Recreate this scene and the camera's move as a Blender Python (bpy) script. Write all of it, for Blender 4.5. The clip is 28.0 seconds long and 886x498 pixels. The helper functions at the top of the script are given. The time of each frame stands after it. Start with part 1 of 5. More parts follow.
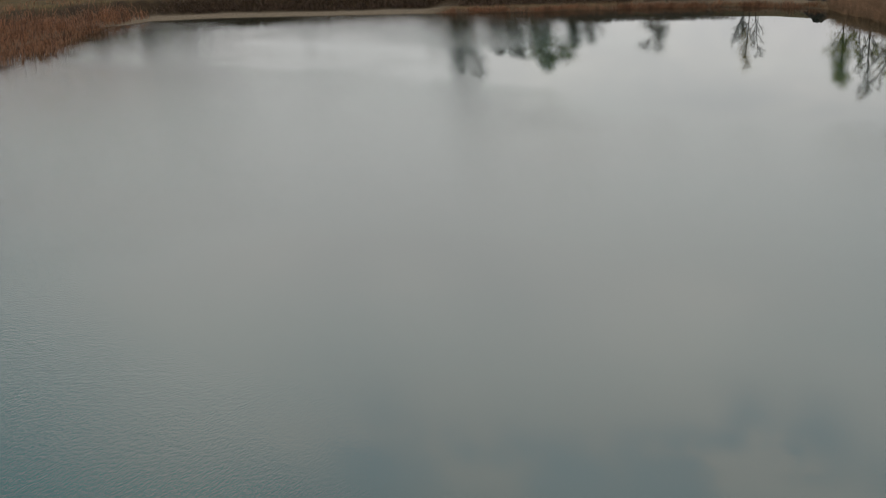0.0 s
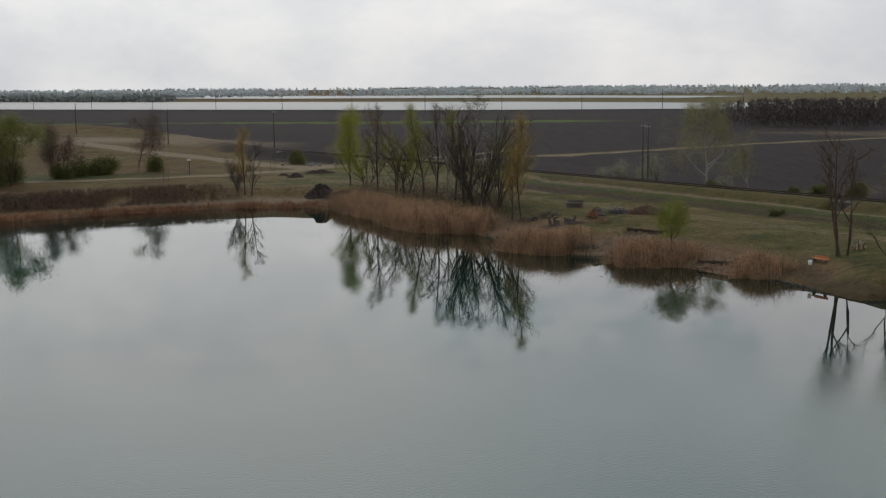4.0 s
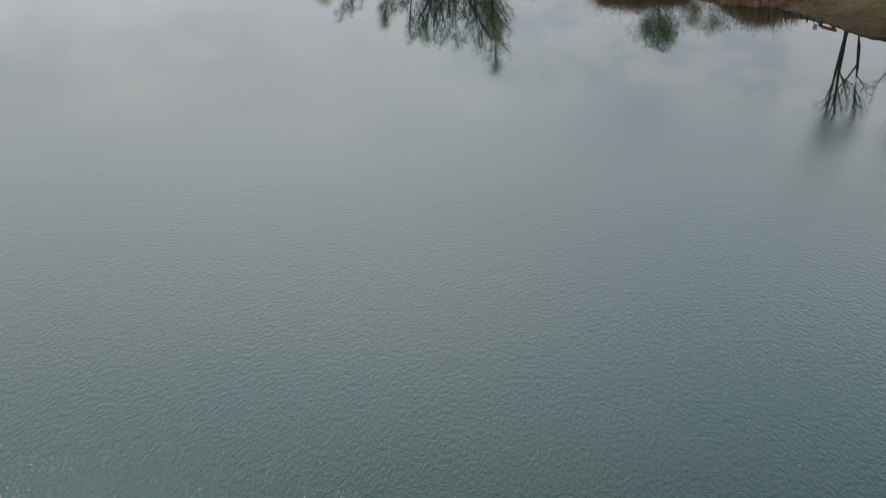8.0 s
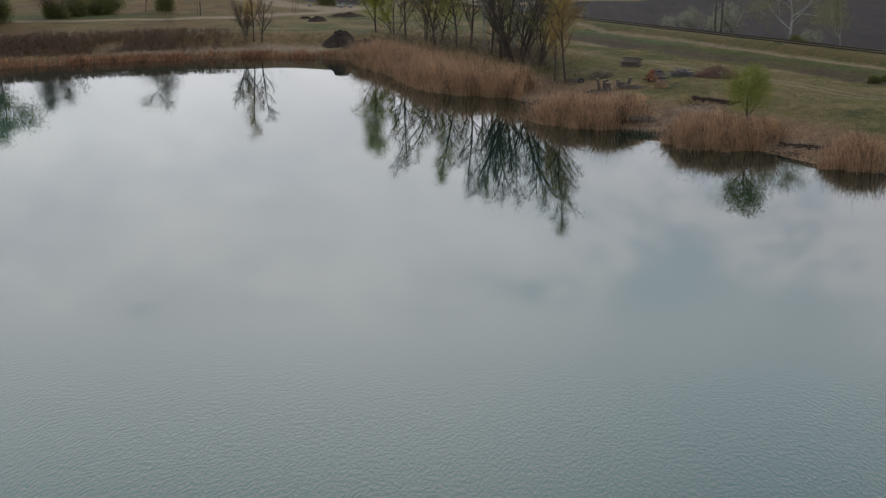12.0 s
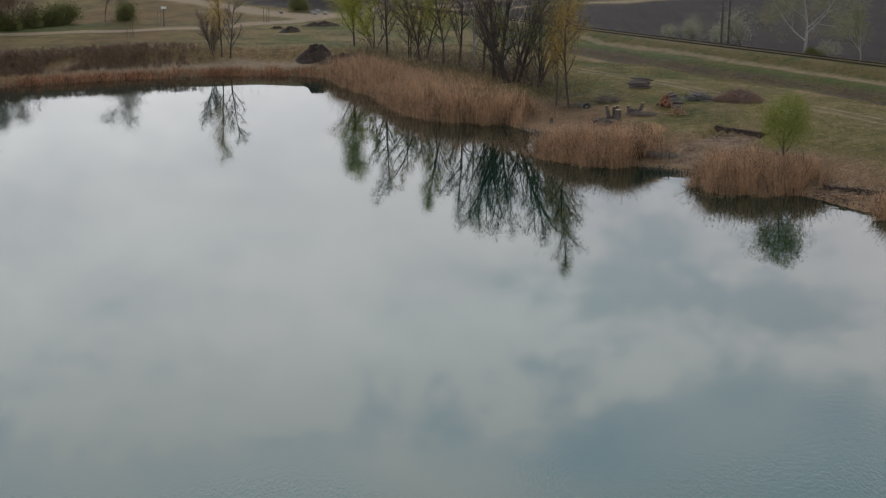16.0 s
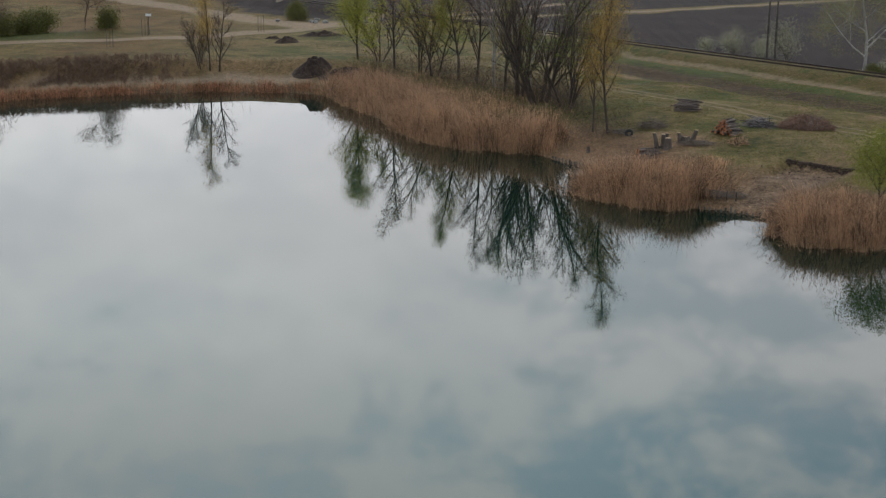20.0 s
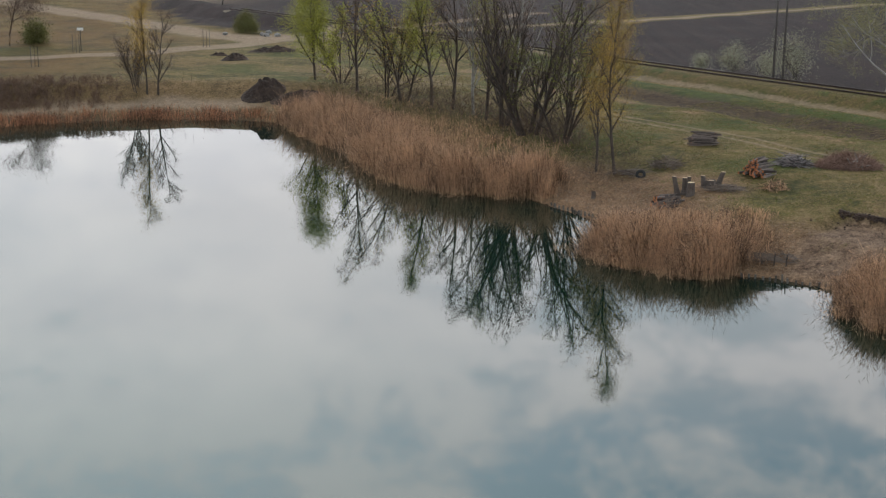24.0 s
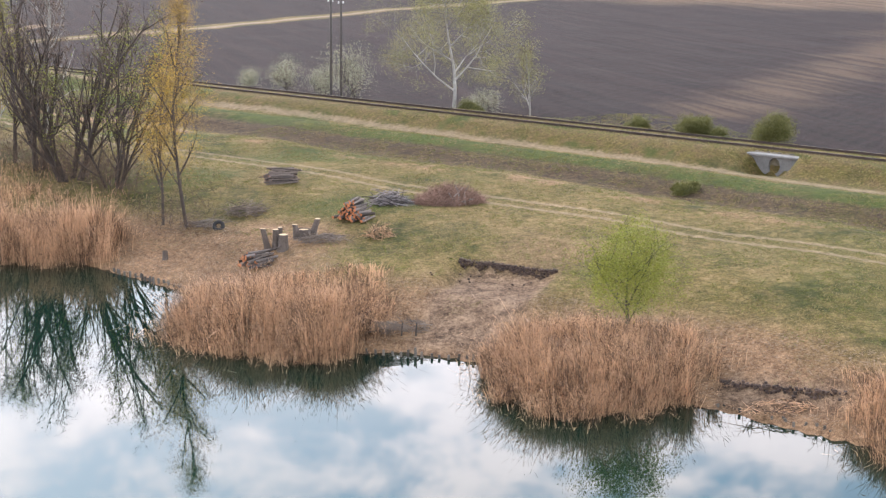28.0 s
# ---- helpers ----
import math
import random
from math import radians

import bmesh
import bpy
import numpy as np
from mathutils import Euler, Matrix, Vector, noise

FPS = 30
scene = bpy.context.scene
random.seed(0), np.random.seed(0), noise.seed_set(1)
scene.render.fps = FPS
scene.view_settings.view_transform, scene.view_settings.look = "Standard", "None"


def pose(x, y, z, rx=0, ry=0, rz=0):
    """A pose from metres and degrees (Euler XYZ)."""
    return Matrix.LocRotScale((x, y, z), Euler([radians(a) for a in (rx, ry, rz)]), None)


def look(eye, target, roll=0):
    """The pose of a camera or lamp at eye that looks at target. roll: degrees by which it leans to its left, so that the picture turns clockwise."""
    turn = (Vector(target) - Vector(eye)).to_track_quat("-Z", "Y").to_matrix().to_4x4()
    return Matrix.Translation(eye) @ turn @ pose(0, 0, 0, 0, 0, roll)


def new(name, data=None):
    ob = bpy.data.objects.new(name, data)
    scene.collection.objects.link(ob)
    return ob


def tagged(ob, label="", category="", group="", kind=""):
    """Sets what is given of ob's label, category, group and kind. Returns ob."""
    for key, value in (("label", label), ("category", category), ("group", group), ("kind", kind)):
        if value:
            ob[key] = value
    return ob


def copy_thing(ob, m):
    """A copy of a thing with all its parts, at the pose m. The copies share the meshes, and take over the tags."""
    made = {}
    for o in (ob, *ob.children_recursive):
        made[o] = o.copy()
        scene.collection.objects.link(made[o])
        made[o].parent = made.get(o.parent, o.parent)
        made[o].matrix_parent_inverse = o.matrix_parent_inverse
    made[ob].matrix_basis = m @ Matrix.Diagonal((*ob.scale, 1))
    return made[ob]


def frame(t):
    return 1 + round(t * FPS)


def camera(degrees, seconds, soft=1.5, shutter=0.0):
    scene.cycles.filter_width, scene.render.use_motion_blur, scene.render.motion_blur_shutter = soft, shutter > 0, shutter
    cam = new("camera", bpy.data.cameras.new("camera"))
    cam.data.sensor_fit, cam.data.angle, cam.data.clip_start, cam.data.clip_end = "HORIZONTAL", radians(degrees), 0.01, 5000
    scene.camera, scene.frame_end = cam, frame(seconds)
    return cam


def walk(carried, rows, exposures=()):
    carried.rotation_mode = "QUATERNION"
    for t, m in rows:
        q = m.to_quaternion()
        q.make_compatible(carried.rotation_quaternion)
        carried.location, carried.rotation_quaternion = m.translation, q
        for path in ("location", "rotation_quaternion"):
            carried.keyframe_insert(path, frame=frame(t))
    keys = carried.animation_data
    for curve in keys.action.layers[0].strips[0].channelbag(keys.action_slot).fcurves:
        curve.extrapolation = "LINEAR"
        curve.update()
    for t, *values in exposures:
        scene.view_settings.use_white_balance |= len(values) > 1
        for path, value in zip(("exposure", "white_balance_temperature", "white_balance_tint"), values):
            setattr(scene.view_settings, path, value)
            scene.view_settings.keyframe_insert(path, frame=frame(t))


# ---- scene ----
cam = camera(35.92, 28.0, soft=1.3)

# ---- camera: seconds, place, heading (degrees to the left of +y), tilt, roll ----
PATH = [
    (0, -34.52, -245.19, 15.16, 19.488, -14.753, -0.289),
    (0.5, -34.55, -241.06, 15.00, 19.593, -12.719, -0.582),
    (0.7, -34.56, -239.44, 14.98, 19.632, -10.945, -0.610),
    (1, -34.57, -237.02, 14.95, 19.632, -10.865, -0.652),
    (1.2, -34.66, -235.45, 14.94, 19.590, -10.733, -1.266),
    (1.4, -34.76, -233.91, 14.94, 12.510, -10.984, -0.356),
    (1.5, -34.81, -233.16, 14.93, 8.497, -10.974, -0.432),
    (1.6, -34.85, -232.41, 14.93, 4.602, -10.976, 0.045),
    (2, -34.92, -229.61, 14.91, 1.572, -10.978, -0.267),
    (2.5, -34.08, -226.17, 14.80, 1.475, -10.067, -0.296),
    (3, -32.80, -222.80, 14.85, 1.484, -10.062, -0.402),
    (3.5, -31.39, -219.32, 14.81, 1.463, -8.855, -0.411),
    (5.5, -27.58, -209.28, 15.16, 1.407, -4.551, -0.748),
    (6, -27.03, -207.21, 14.83, 1.682, -11.149, -0.127),
    (6.5, -26.49, -205.82, 14.57, 1.798, -12.008, 0.190),
    (6.8, -26.26, -205.24, 14.49, 1.913, -12.158, 0.206),
    (7, -26.10, -204.85, 14.43, 1.990, -16.383, 0.217),
    (7.25, -25.87, -204.43, 14.39, 2.149, -19.495, 0.312),
    (7.5, -25.65, -204.02, 14.34, 2.309, -19.645, 0.408),
    (8, -25.47, -203.16, 14.30, 2.391, -19.687, 0.455),
    (8.5, -25.54, -202.44, 14.34, 2.382, -19.752, 0.363),
    (8.7, -25.70, -202.19, 14.36, 2.882, -19.752, 0.415),
    (9, -25.93, -201.82, 14.40, 4.603, -19.846, 0.492),
    (9.35, -26.23, -201.40, 14.40, 4.570, -19.546, 0.216),
    (9.5, -26.36, -201.22, 14.40, 4.556, -17.320, 0.097),
    (9.7, -26.50, -200.94, 14.37, 4.515, -14.634, 0.336),
    (10, -26.70, -200.46, 14.28, 4.487, -13.994, 0.143),
    (10.5, -26.94, -199.26, 14.02, 4.367, -13.879, 0.377),
    (11, -27.04, -198.02, 13.70, 4.311, -13.711, 0.638),
    (11.5, -27.22, -196.70, 14.03, 4.325, -13.819, 0.407),
    (12, -27.45, -195.54, 14.35, 4.278, -13.905, 0.279),
    (12.5, -27.85, -194.43, 14.55, 4.136, -13.950, 0.257),
    (14.5, -28.96, -188.98, 15.31, 3.155, -14.184, 0.085),
    (15, -29.13, -187.45, 15.41, 3.145, -14.229, 0.049),
    (15.5, -29.45, -185.82, 15.42, 3.086, -14.251, 0.056),
    (16, -29.66, -184.24, 15.50, 3.087, -14.293, -0.040),
    (16.5, -29.90, -182.53, 15.43, 3.091, -14.285, -0.073),
    (17, -30.06, -180.76, 15.22, 3.096, -14.207, 0.003),
    (18, -30.61, -177.13, 14.41, 2.998, -13.843, 0.677),
    (19, -31.24, -173.96, 14.56, 2.948, -13.940, 0.436),
    (20, -31.60, -170.66, 14.57, 3.015, -13.965, 0.312),
    (20.5, -31.76, -168.91, 14.60, 3.070, -13.997, 0.171),
    (21, -32.05, -167.27, 14.48, 2.830, -13.921, 0.267),
    (21.5, -32.36, -165.65, 14.37, 2.487, -13.860, 0.340),
    (23.5, -33.38, -158.83, 14.31, 1.012, -13.779, 0.339),
    (24, -33.56, -157.19, 14.39, 1.021, -13.798, 0.266),
    (24.5, -33.72, -155.44, 14.36, 1.013, -13.743, 0.309),
    (25, -33.87, -153.61, 14.36, 1.028, -13.715, 0.275),
    (25.5, -34.02, -152.01, 14.41, -3.415, -13.688, 0.378),
    (26, -34.19, -150.26, 14.42, -4.720, -13.694, 0.379),
    (26.5, -34.40, -148.52, 14.34, -7.677, -13.635, 0.543),
    (27, -34.51, -146.95, 14.37, -12.555, -13.550, 0.691),
    (27.5, -34.57, -145.95, 14.40, -17.732, -13.528, 0.669),
    (28, -34.64, -145.68, 14.41, -19.380, -13.547, 0.662),
]
EXPOSURES = [(t, stops, kelvin, tint) for t, stops, kelvin, tint in ((0.0, -1.32, 6800, 11), (1.5, -1.32, 6700, 10), (3.0, -1.25, 6650, 10), (5.5, -1.7, 6600, 11), (6.0, -1.45, 6600, 11), (7.0, -1.25, 6400, 12), (8.0, -1.1, 6350, 11), (9.0, -1.1, 6000, 16), (12.0, -1.0, 6400, 12), (17.0, -0.85, 6500, 12), (21.0, -0.75, 6500, 12), (24.0, -0.5, 6550, 13), (25.0, -0.3, 6550, 14), (26.5, 0.25, 6500, 18), (28.0, 0.8, 6500, 20))]
walk(cam, [(t, pose(x, y, z, 90 + tilt, 0, yaw) @ pose(0, 0, 0, 0, 0, roll)) for t, x, y, z, yaw, tilt, roll in PATH], EXPOSURES)

# ---- sky and sun ----
SUN_ELEVATION, SUN_AZIMUTH = 42.0, -14.0  # ahead of the camera, behind thin cloud
world = bpy.data.worlds.new("sky")
scene.world = world
world.use_nodes = True
wn = world.node_tree
wn.nodes.clear()


def node(tree, kind, **values):
    n = tree.nodes.new(kind)
    for key, value in values.items():
        n.inputs[key].default_value = value
    return n


def math_node(tree, op, a, b=None, clamp=False):
    n = tree.nodes.new("ShaderNodeMath")
    n.operation, n.use_clamp = op, clamp
    for i, v in enumerate((a, b)):
        if v is None:
            continue
        if isinstance(v, (int, float)):
            n.inputs[i].default_value = v
        else:
            tree.links.new(v, n.inputs[i])
    return n.outputs[0]


def ramp(tree, value, stops):
    n = tree.nodes.new("ShaderNodeValToRGB")
    el = n.color_ramp.elements
    while len(el) < len(stops):
        el.new(0.5)
    for e, (p, c) in zip(el, stops):
        e.position, e.color = p, (c if len(c) == 4 else (*c, 1))
    tree.links.new(value, n.inputs[0])
    return n.outputs[0]


def mix_rgb(tree, fac, a, b, mode="MIX"):
    n = tree.nodes.new("ShaderNodeMix")
    n.data_type, n.blend_type = "RGBA", mode
    for i, v in ((0, fac), (6, a), (7, b)):
        if isinstance(v, (int, float)):
            n.inputs[i].default_value = v
        elif isinstance(v, tuple):
            n.inputs[i].default_value = (*v, 1) if len(v) == 3 else v
        else:
            tree.links.new(v, n.inputs[i])
    return n.outputs[2]


sky = node(wn, "ShaderNodeTexSky")
sky.sky_type, sky.sun_disc, sky.dust_density = "NISHITA", False, 2.0
sky.sun_elevation, sky.sun_rotation = radians(SUN_ELEVATION), radians(SUN_AZIMUTH)
coord = wn.nodes.new("ShaderNodeTexCoord")
split = wn.nodes.new("ShaderNodeSeparateXYZ")
wn.links.new(coord.outputs["Generated"], split.inputs[0])
flat = node(wn, "ShaderNodeMapping")
flat.inputs["Scale"].default_value, flat.inputs["Location"].default_value = (1.0, 1.0, 1.7), (0.37, 0.0, 0.21)
wn.links.new(coord.outputs["Generated"], flat.inputs["Vector"])
puffs = node(wn, "ShaderNodeTexNoise", Scale=9.0, Detail=8.0, Roughness=0.60, Distortion=0.2)
banks = node(wn, "ShaderNodeTexNoise", Scale=2.6, Detail=3.0, Roughness=0.5)
wn.links.new(flat.outputs[0], puffs.inputs["Vector"])
wn.links.new(flat.outputs[0], banks.inputs["Vector"])
cover = math_node(wn, "ADD", math_node(wn, "MULTIPLY", puffs.outputs[0], 0.6), math_node(wn, "MULTIPLY", banks.outputs[0], 0.4))
# near the horizon the layers close up
low = math_node(wn, "SUBTRACT", 1.0, math_node(wn, "MULTIPLY", split.outputs[2], 2.5), clamp=True)
amount = ramp(wn, math_node(wn, "ADD", cover, math_node(wn, "MULTIPLY", low, 0.24)), [(0.475, (0, 0, 0)), (0.555, (1, 1, 1))])
grey = mix_rgb(wn, 1.0, ramp(wn, banks.outputs[0], [(0.35, (0.84, 0.865, 0.89)), (0.65, (0.985, 0.99, 1.0))]), ramp(wn, puffs.outputs[0], [(0.36, (0.88, 0.89, 0.905)), (0.62, (1.05, 1.04, 1.02))]), "MULTIPLY")
blue = mix_rgb(wn, 0.6, mix_rgb(wn, 1.0, sky.outputs[0], (0.1, 0.1, 0.1), "MULTIPLY"), (0.27, 0.50, 0.64))
veiled = node(wn, "ShaderNodeMapRange")
veiled.interpolation_type = "SMOOTHSTEP"
for i, q in enumerate((0.30, 0.40, 0.74, 0.0)):
    veiled.inputs[i + 1].default_value = q
wn.links.new(split.outputs[2], veiled.inputs[0])
blue = mix_rgb(wn, veiled.outputs[0], blue, (0.66, 0.71, 0.73))
whole = mix_rgb(wn, amount, blue, grey)
# a cloud deck is dimmer towards the horizon
deck = ramp(wn, split.outputs[2], [(0.0, (0.64, 0.64, 0.645)), (0.10, (0.77, 0.77, 0.77)), (0.21, (0.81, 0.81, 0.815)), (0.31, (1.07, 1.07, 1.07)), (0.42, (1.16, 1.16, 1.16)), (0.51, (0.74, 0.74, 0.74)), (0.68, (0.36, 0.36, 0.37))])
# and brighter round the veiled sun
toward = wn.nodes.new("ShaderNodeVectorMath")
toward.operation = "DOT_PRODUCT"
wn.links.new(coord.outputs["Generated"], toward.inputs[0])
toward.inputs[1].default_value = (math.sin(radians(SUN_AZIMUTH)) * math.cos(radians(SUN_ELEVATION)), math.cos(radians(SUN_AZIMUTH)) * math.cos(radians(SUN_ELEVATION)), math.sin(radians(SUN_ELEVATION)))
veil = math_node(wn, "ADD", 0.93, math_node(wn, "MULTIPLY", math_node(wn, "POWER", math_node(wn, "MAXIMUM", toward.outputs["Value"], 0.0), 3.0), 0.50))
glow = wn.nodes.new("ShaderNodeCombineXYZ")
for i in range(3):
    wn.links.new(veil, glow.inputs[i])
whole = mix_rgb(wn, 1.0, whole, glow.outputs[0], "MULTIPLY")
whole = mix_rgb(wn, 1.0, whole, deck, "MULTIPLY")
back = node(wn, "ShaderNodeBackground", Strength=2.9)
wn.links.new(whole, back.inputs[0])
wn.links.new(back.outputs[0], wn.nodes.new("ShaderNodeOutputWorld").inputs[0])

sun = new("sun", bpy.data.lights.new("sun", "SUN"))
sun.data.energy, sun.data.angle, sun.data.color = 1.5, radians(11), (1.0, 0.95, 0.88)
a = radians(SUN_AZIMUTH)
sun.matrix_world = look((0, 0, 0), (-math.sin(a) * math.cos(radians(SUN_ELEVATION)), -math.cos(a) * math.cos(radians(SUN_ELEVATION)), -math.sin(radians(SUN_ELEVATION))))

# ---- materials ----


def material(name):
    m = bpy.data.materials.new(name)
    m.use_nodes = True
    m.node_tree.nodes.clear()
    t = m.node_tree
    b = t.nodes.new("ShaderNodeBsdfPrincipled")
    out = t.nodes.new("ShaderNodeOutputMaterial")
    t.links.new(b.outputs[0], out.inputs[0])
    return m, t, b


def noise_of(t, scale, detail=4.0, rough=0.55, vector=None, kind="Object"):
    n = node(t, "ShaderNodeTexNoise", Scale=scale, Detail=detail, Roughness=rough)
    if vector is None:
        c = t.nodes.new("ShaderNodeTexCoord")
        vector = c.outputs[kind]
    t.links.new(vector, n.inputs["Vector"])
    return n.outputs[0]


def bump(t, b, height, strength=0.4, distance=0.05):
    n = node(t, "ShaderNodeBump", Strength=strength, Distance=distance)
    t.links.new(height, n.inputs["Height"])
    t.links.new(n.outputs[0], b.inputs["Normal"])


def mottled(name, dark, light, scale, rough=0.85, fine=None, relief=0.4, per="island", spread=0.35, distance=0.03, metallic=0.0):
    """Two scales of noise between two colours, varied from piece to piece."""
    m, t, b = material(name)
    big, small = noise_of(t, scale), noise_of(t, fine or scale * 9, 5.0)
    f = math_node(t, "ADD", math_node(t, "MULTIPLY", big, 0.55), math_node(t, "MULTIPLY", small, 0.45))
    if per == "island":
        g = t.nodes.new("ShaderNodeNewGeometry").outputs["Random Per Island"]
    else:
        g = t.nodes.new("ShaderNodeObjectInfo").outputs["Random"]
    f = math_node(t, "ADD", f, math_node(t, "MULTIPLY", math_node(t, "SUBTRACT", g, 0.5), spread))
    t.links.new(ramp(t, f, [(0.3, dark), (0.7, light)]), b.inputs["Base Color"])
    b.inputs["Roughness"].default_value, b.inputs["Metallic"].default_value = rough, metallic
    bump(t, b, small, relief, distance)
    return m


def leafy(name, dark, light, spread=1.0):
    """Thin leaves: colour varies from leaf to leaf, and some light passes through."""
    m, t, b = material(name)
    g = t.nodes.new("ShaderNodeNewGeometry").outputs["Random Per Island"]
    big = noise_of(t, 0.5)
    f = math_node(t, "ADD", math_node(t, "MULTIPLY", g, 0.6 * spread), math_node(t, "MULTIPLY", big, 0.4))
    col = ramp(t, f, [(0.15, dark), (0.85, light)])
    t.links.new(col, b.inputs["Base Color"])
    b.inputs["Roughness"].default_value = 0.6
    tr = t.nodes.new("ShaderNodeBsdfTranslucent")
    t.links.new(col, tr.inputs[0])
    mx = node(t, "ShaderNodeMixShader", Fac=0.3)
    t.links.new(b.outputs[0], mx.inputs[1])
    t.links.new(tr.outputs[0], mx.inputs[2])
    t.links.new(mx.outputs[0], [n for n in t.nodes if n.type == "OUTPUT_MATERIAL"][0].inputs[0])
    return m


BARK = mottled("bark_brown", (0.022, 0.016, 0.013), (0.080, 0.060, 0.048), 3.0, 0.9, 18.0, 0.6)
REDBARK = mottled("bark_reddish", (0.045, 0.026, 0.018), (0.125, 0.078, 0.052), 3.0, 0.9, 18.0, 0.6)
TWIG_RED = mottled("reddish_twigs", (0.075, 0.046, 0.034), (0.21, 0.138, 0.102), 2.0, 0.9)
BARK_PALE = mottled("bark_pale_grey", (0.10, 0.09, 0.08), (0.40, 0.38, 0.34), 1.6, 0.85, 9.0, 0.5)
TWIG = mottled("dry_twigs", (0.09, 0.065, 0.05), (0.25, 0.20, 0.16), 2.0, 0.9)
CUT = mottled("fresh_cut_wood", (0.20, 0.05, 0.02), (0.56, 0.22, 0.085), 4.0, 0.75, 30.0)
CUT_PALE = mottled("pale_cut_wood", (0.42, 0.28, 0.15), (0.66, 0.50, 0.31), 4.0, 0.75, 30.0)
LOG = mottled("log_bark", (0.035, 0.025, 0.020), (0.22, 0.18, 0.158), 3.0, 0.9, 16.0, 0.6, per="object", spread=0.5)


def reedy(name, dark, light):
    """Dry stems: tone varies from tuft to tuft and from stem to stem."""
    m, t, b = material(name)
    g = t.nodes.new("ShaderNodeNewGeometry").outputs["Random Per Island"]
    c = t.nodes.new("ShaderNodeTexCoord")
    q = node(t, "ShaderNodeMapping")
    q.inputs["Scale"].default_value = (1.0, 1.0, 0.12)
    t.links.new(c.outputs["Object"], q.inputs["Vector"])
    tuft, patch = noise_of(t, 6.5, 3.0, 0.65, q.outputs[0]), noise_of(t, 0.8, 3.0, 0.55, q.outputs[0])
    f = math_node(t, "ADD", math_node(t, "MULTIPLY", g, 0.36), math_node(t, "ADD", math_node(t, "MULTIPLY", tuft, 0.95), math_node(t, "MULTIPLY", patch, 0.55)))
    col = ramp(t, f, [(0.76, dark), (0.90, tuple((p + r) * 0.42 for p, r in zip(dark, light))), (0.99, light)])
    t.links.new(col, b.inputs["Base Color"])
    b.inputs["Roughness"].default_value = 0.7
    tr = t.nodes.new("ShaderNodeBsdfTranslucent")
    t.links.new(col, tr.inputs[0])
    mx = node(t, "ShaderNodeMixShader", Fac=0.25)
    t.links.new(b.outputs[0], mx.inputs[1])
    t.links.new(tr.outputs[0], mx.inputs[2])
    t.links.new(mx.outputs[0], [n for n in t.nodes if n.type == "OUTPUT_MATERIAL"][0].inputs[0])
    return m


REED = reedy("dry_reed", (0.050, 0.023, 0.011), (0.66, 0.410, 0.240))
PLUME = leafy("feathery_reed_heads", (0.22, 0.135, 0.085), (0.50, 0.345, 0.24))
REED_FAR = reedy("dry_reed_rusty", (0.095, 0.038, 0.018), (0.46, 0.215, 0.110))
LEAF_LIME = leafy("spring_leaves_lime", (0.22, 0.245, 0.016), (0.46, 0.45, 0.05))
LEAF_YELLOW = leafy("spring_leaves_yellow", (0.34, 0.205, 0.014), (0.62, 0.40, 0.06))
LEAF_GREEN = leafy("bush_leaves_green", (0.12, 0.15, 0.014), (0.29, 0.31, 0.05))
LEAF_BUSH = leafy("bush_leaves_lime", (0.115, 0.135, 0.012), (0.30, 0.315, 0.042))
LEAF_OLIVE = leafy("verge_bush_leaves", (0.07, 0.072, 0.016), (0.19, 0.185, 0.05))
LEAF_PALE = leafy("blossom_pale_leaves", (0.26, 0.26, 0.15), (0.50, 0.49, 0.34))
LEAF_DARK = leafy("bush_leaves_dark", (0.026, 0.028, 0.010), (0.080, 0.080, 0.026))
LEAF_GREY = leafy("pale_lime_leaves", (0.16, 0.155, 0.05), (0.37, 0.35, 0.14))
BUD = leafy("brown_twigs_and_buds", (0.058, 0.038, 0.026), (0.165, 0.112, 0.075))
# distance haze is painted into this near-white leaf colour
FAR_HAZE = leafy("far_wood_haze", (0.66, 0.69, 0.70), (0.72, 0.745, 0.75))
SOIL_DARK = mottled("dark_dug_soil", (0.028, 0.018, 0.013), (0.125, 0.083, 0.060), 1.2, 0.95, 7.0, 0.9, distance=0.12)
TIMBER = mottled("weathered_timber", (0.05, 0.042, 0.035), (0.17, 0.145, 0.12), 2.5, 0.85, 14.0, 0.5, per="object")
POLE_WOOD = mottled("creosoted_pole", (0.03, 0.025, 0.022), (0.10, 0.085, 0.075), 2.5, 0.85, 14.0, 0.4)
CONCRETE = mottled("concrete", (0.11, 0.105, 0.10), (0.25, 0.24, 0.225), 1.2, 0.85, 11.0, 0.3)
STEEL = mottled("rusty_rail_steel", (0.022, 0.015, 0.012), (0.07, 0.048, 0.04), 2.0, 0.6, 20.0, 0.2, metallic=0.4)
RUBBER_AND_PIPE_SHADE = mottled("black_rubber_and_pipe_shade", (0.012, 0.012, 0.012), (0.035, 0.034, 0.033), 5.0, 0.75, 40.0, 0.3)
WHITE = mottled("white_paint", (0.60, 0.60, 0.58), (0.82, 0.82, 0.80), 3.0, 0.6)
ORANGE = mottled("orange_painted_board", (0.42, 0.13, 0.04), (0.62, 0.24, 0.08), 3.0, 0.7)
# green greyed and lightened: the haze over the lake is in the colour
SPIT_HAZE = leafy("lake_isle_haze", (0.40, 0.43, 0.42), (0.47, 0.49, 0.47))
BALLAST = mottled("rail_ballast", (0.08, 0.066, 0.042), (0.25, 0.205, 0.145), 2.0, 0.95, 14.0, 0.9, distance=0.08)

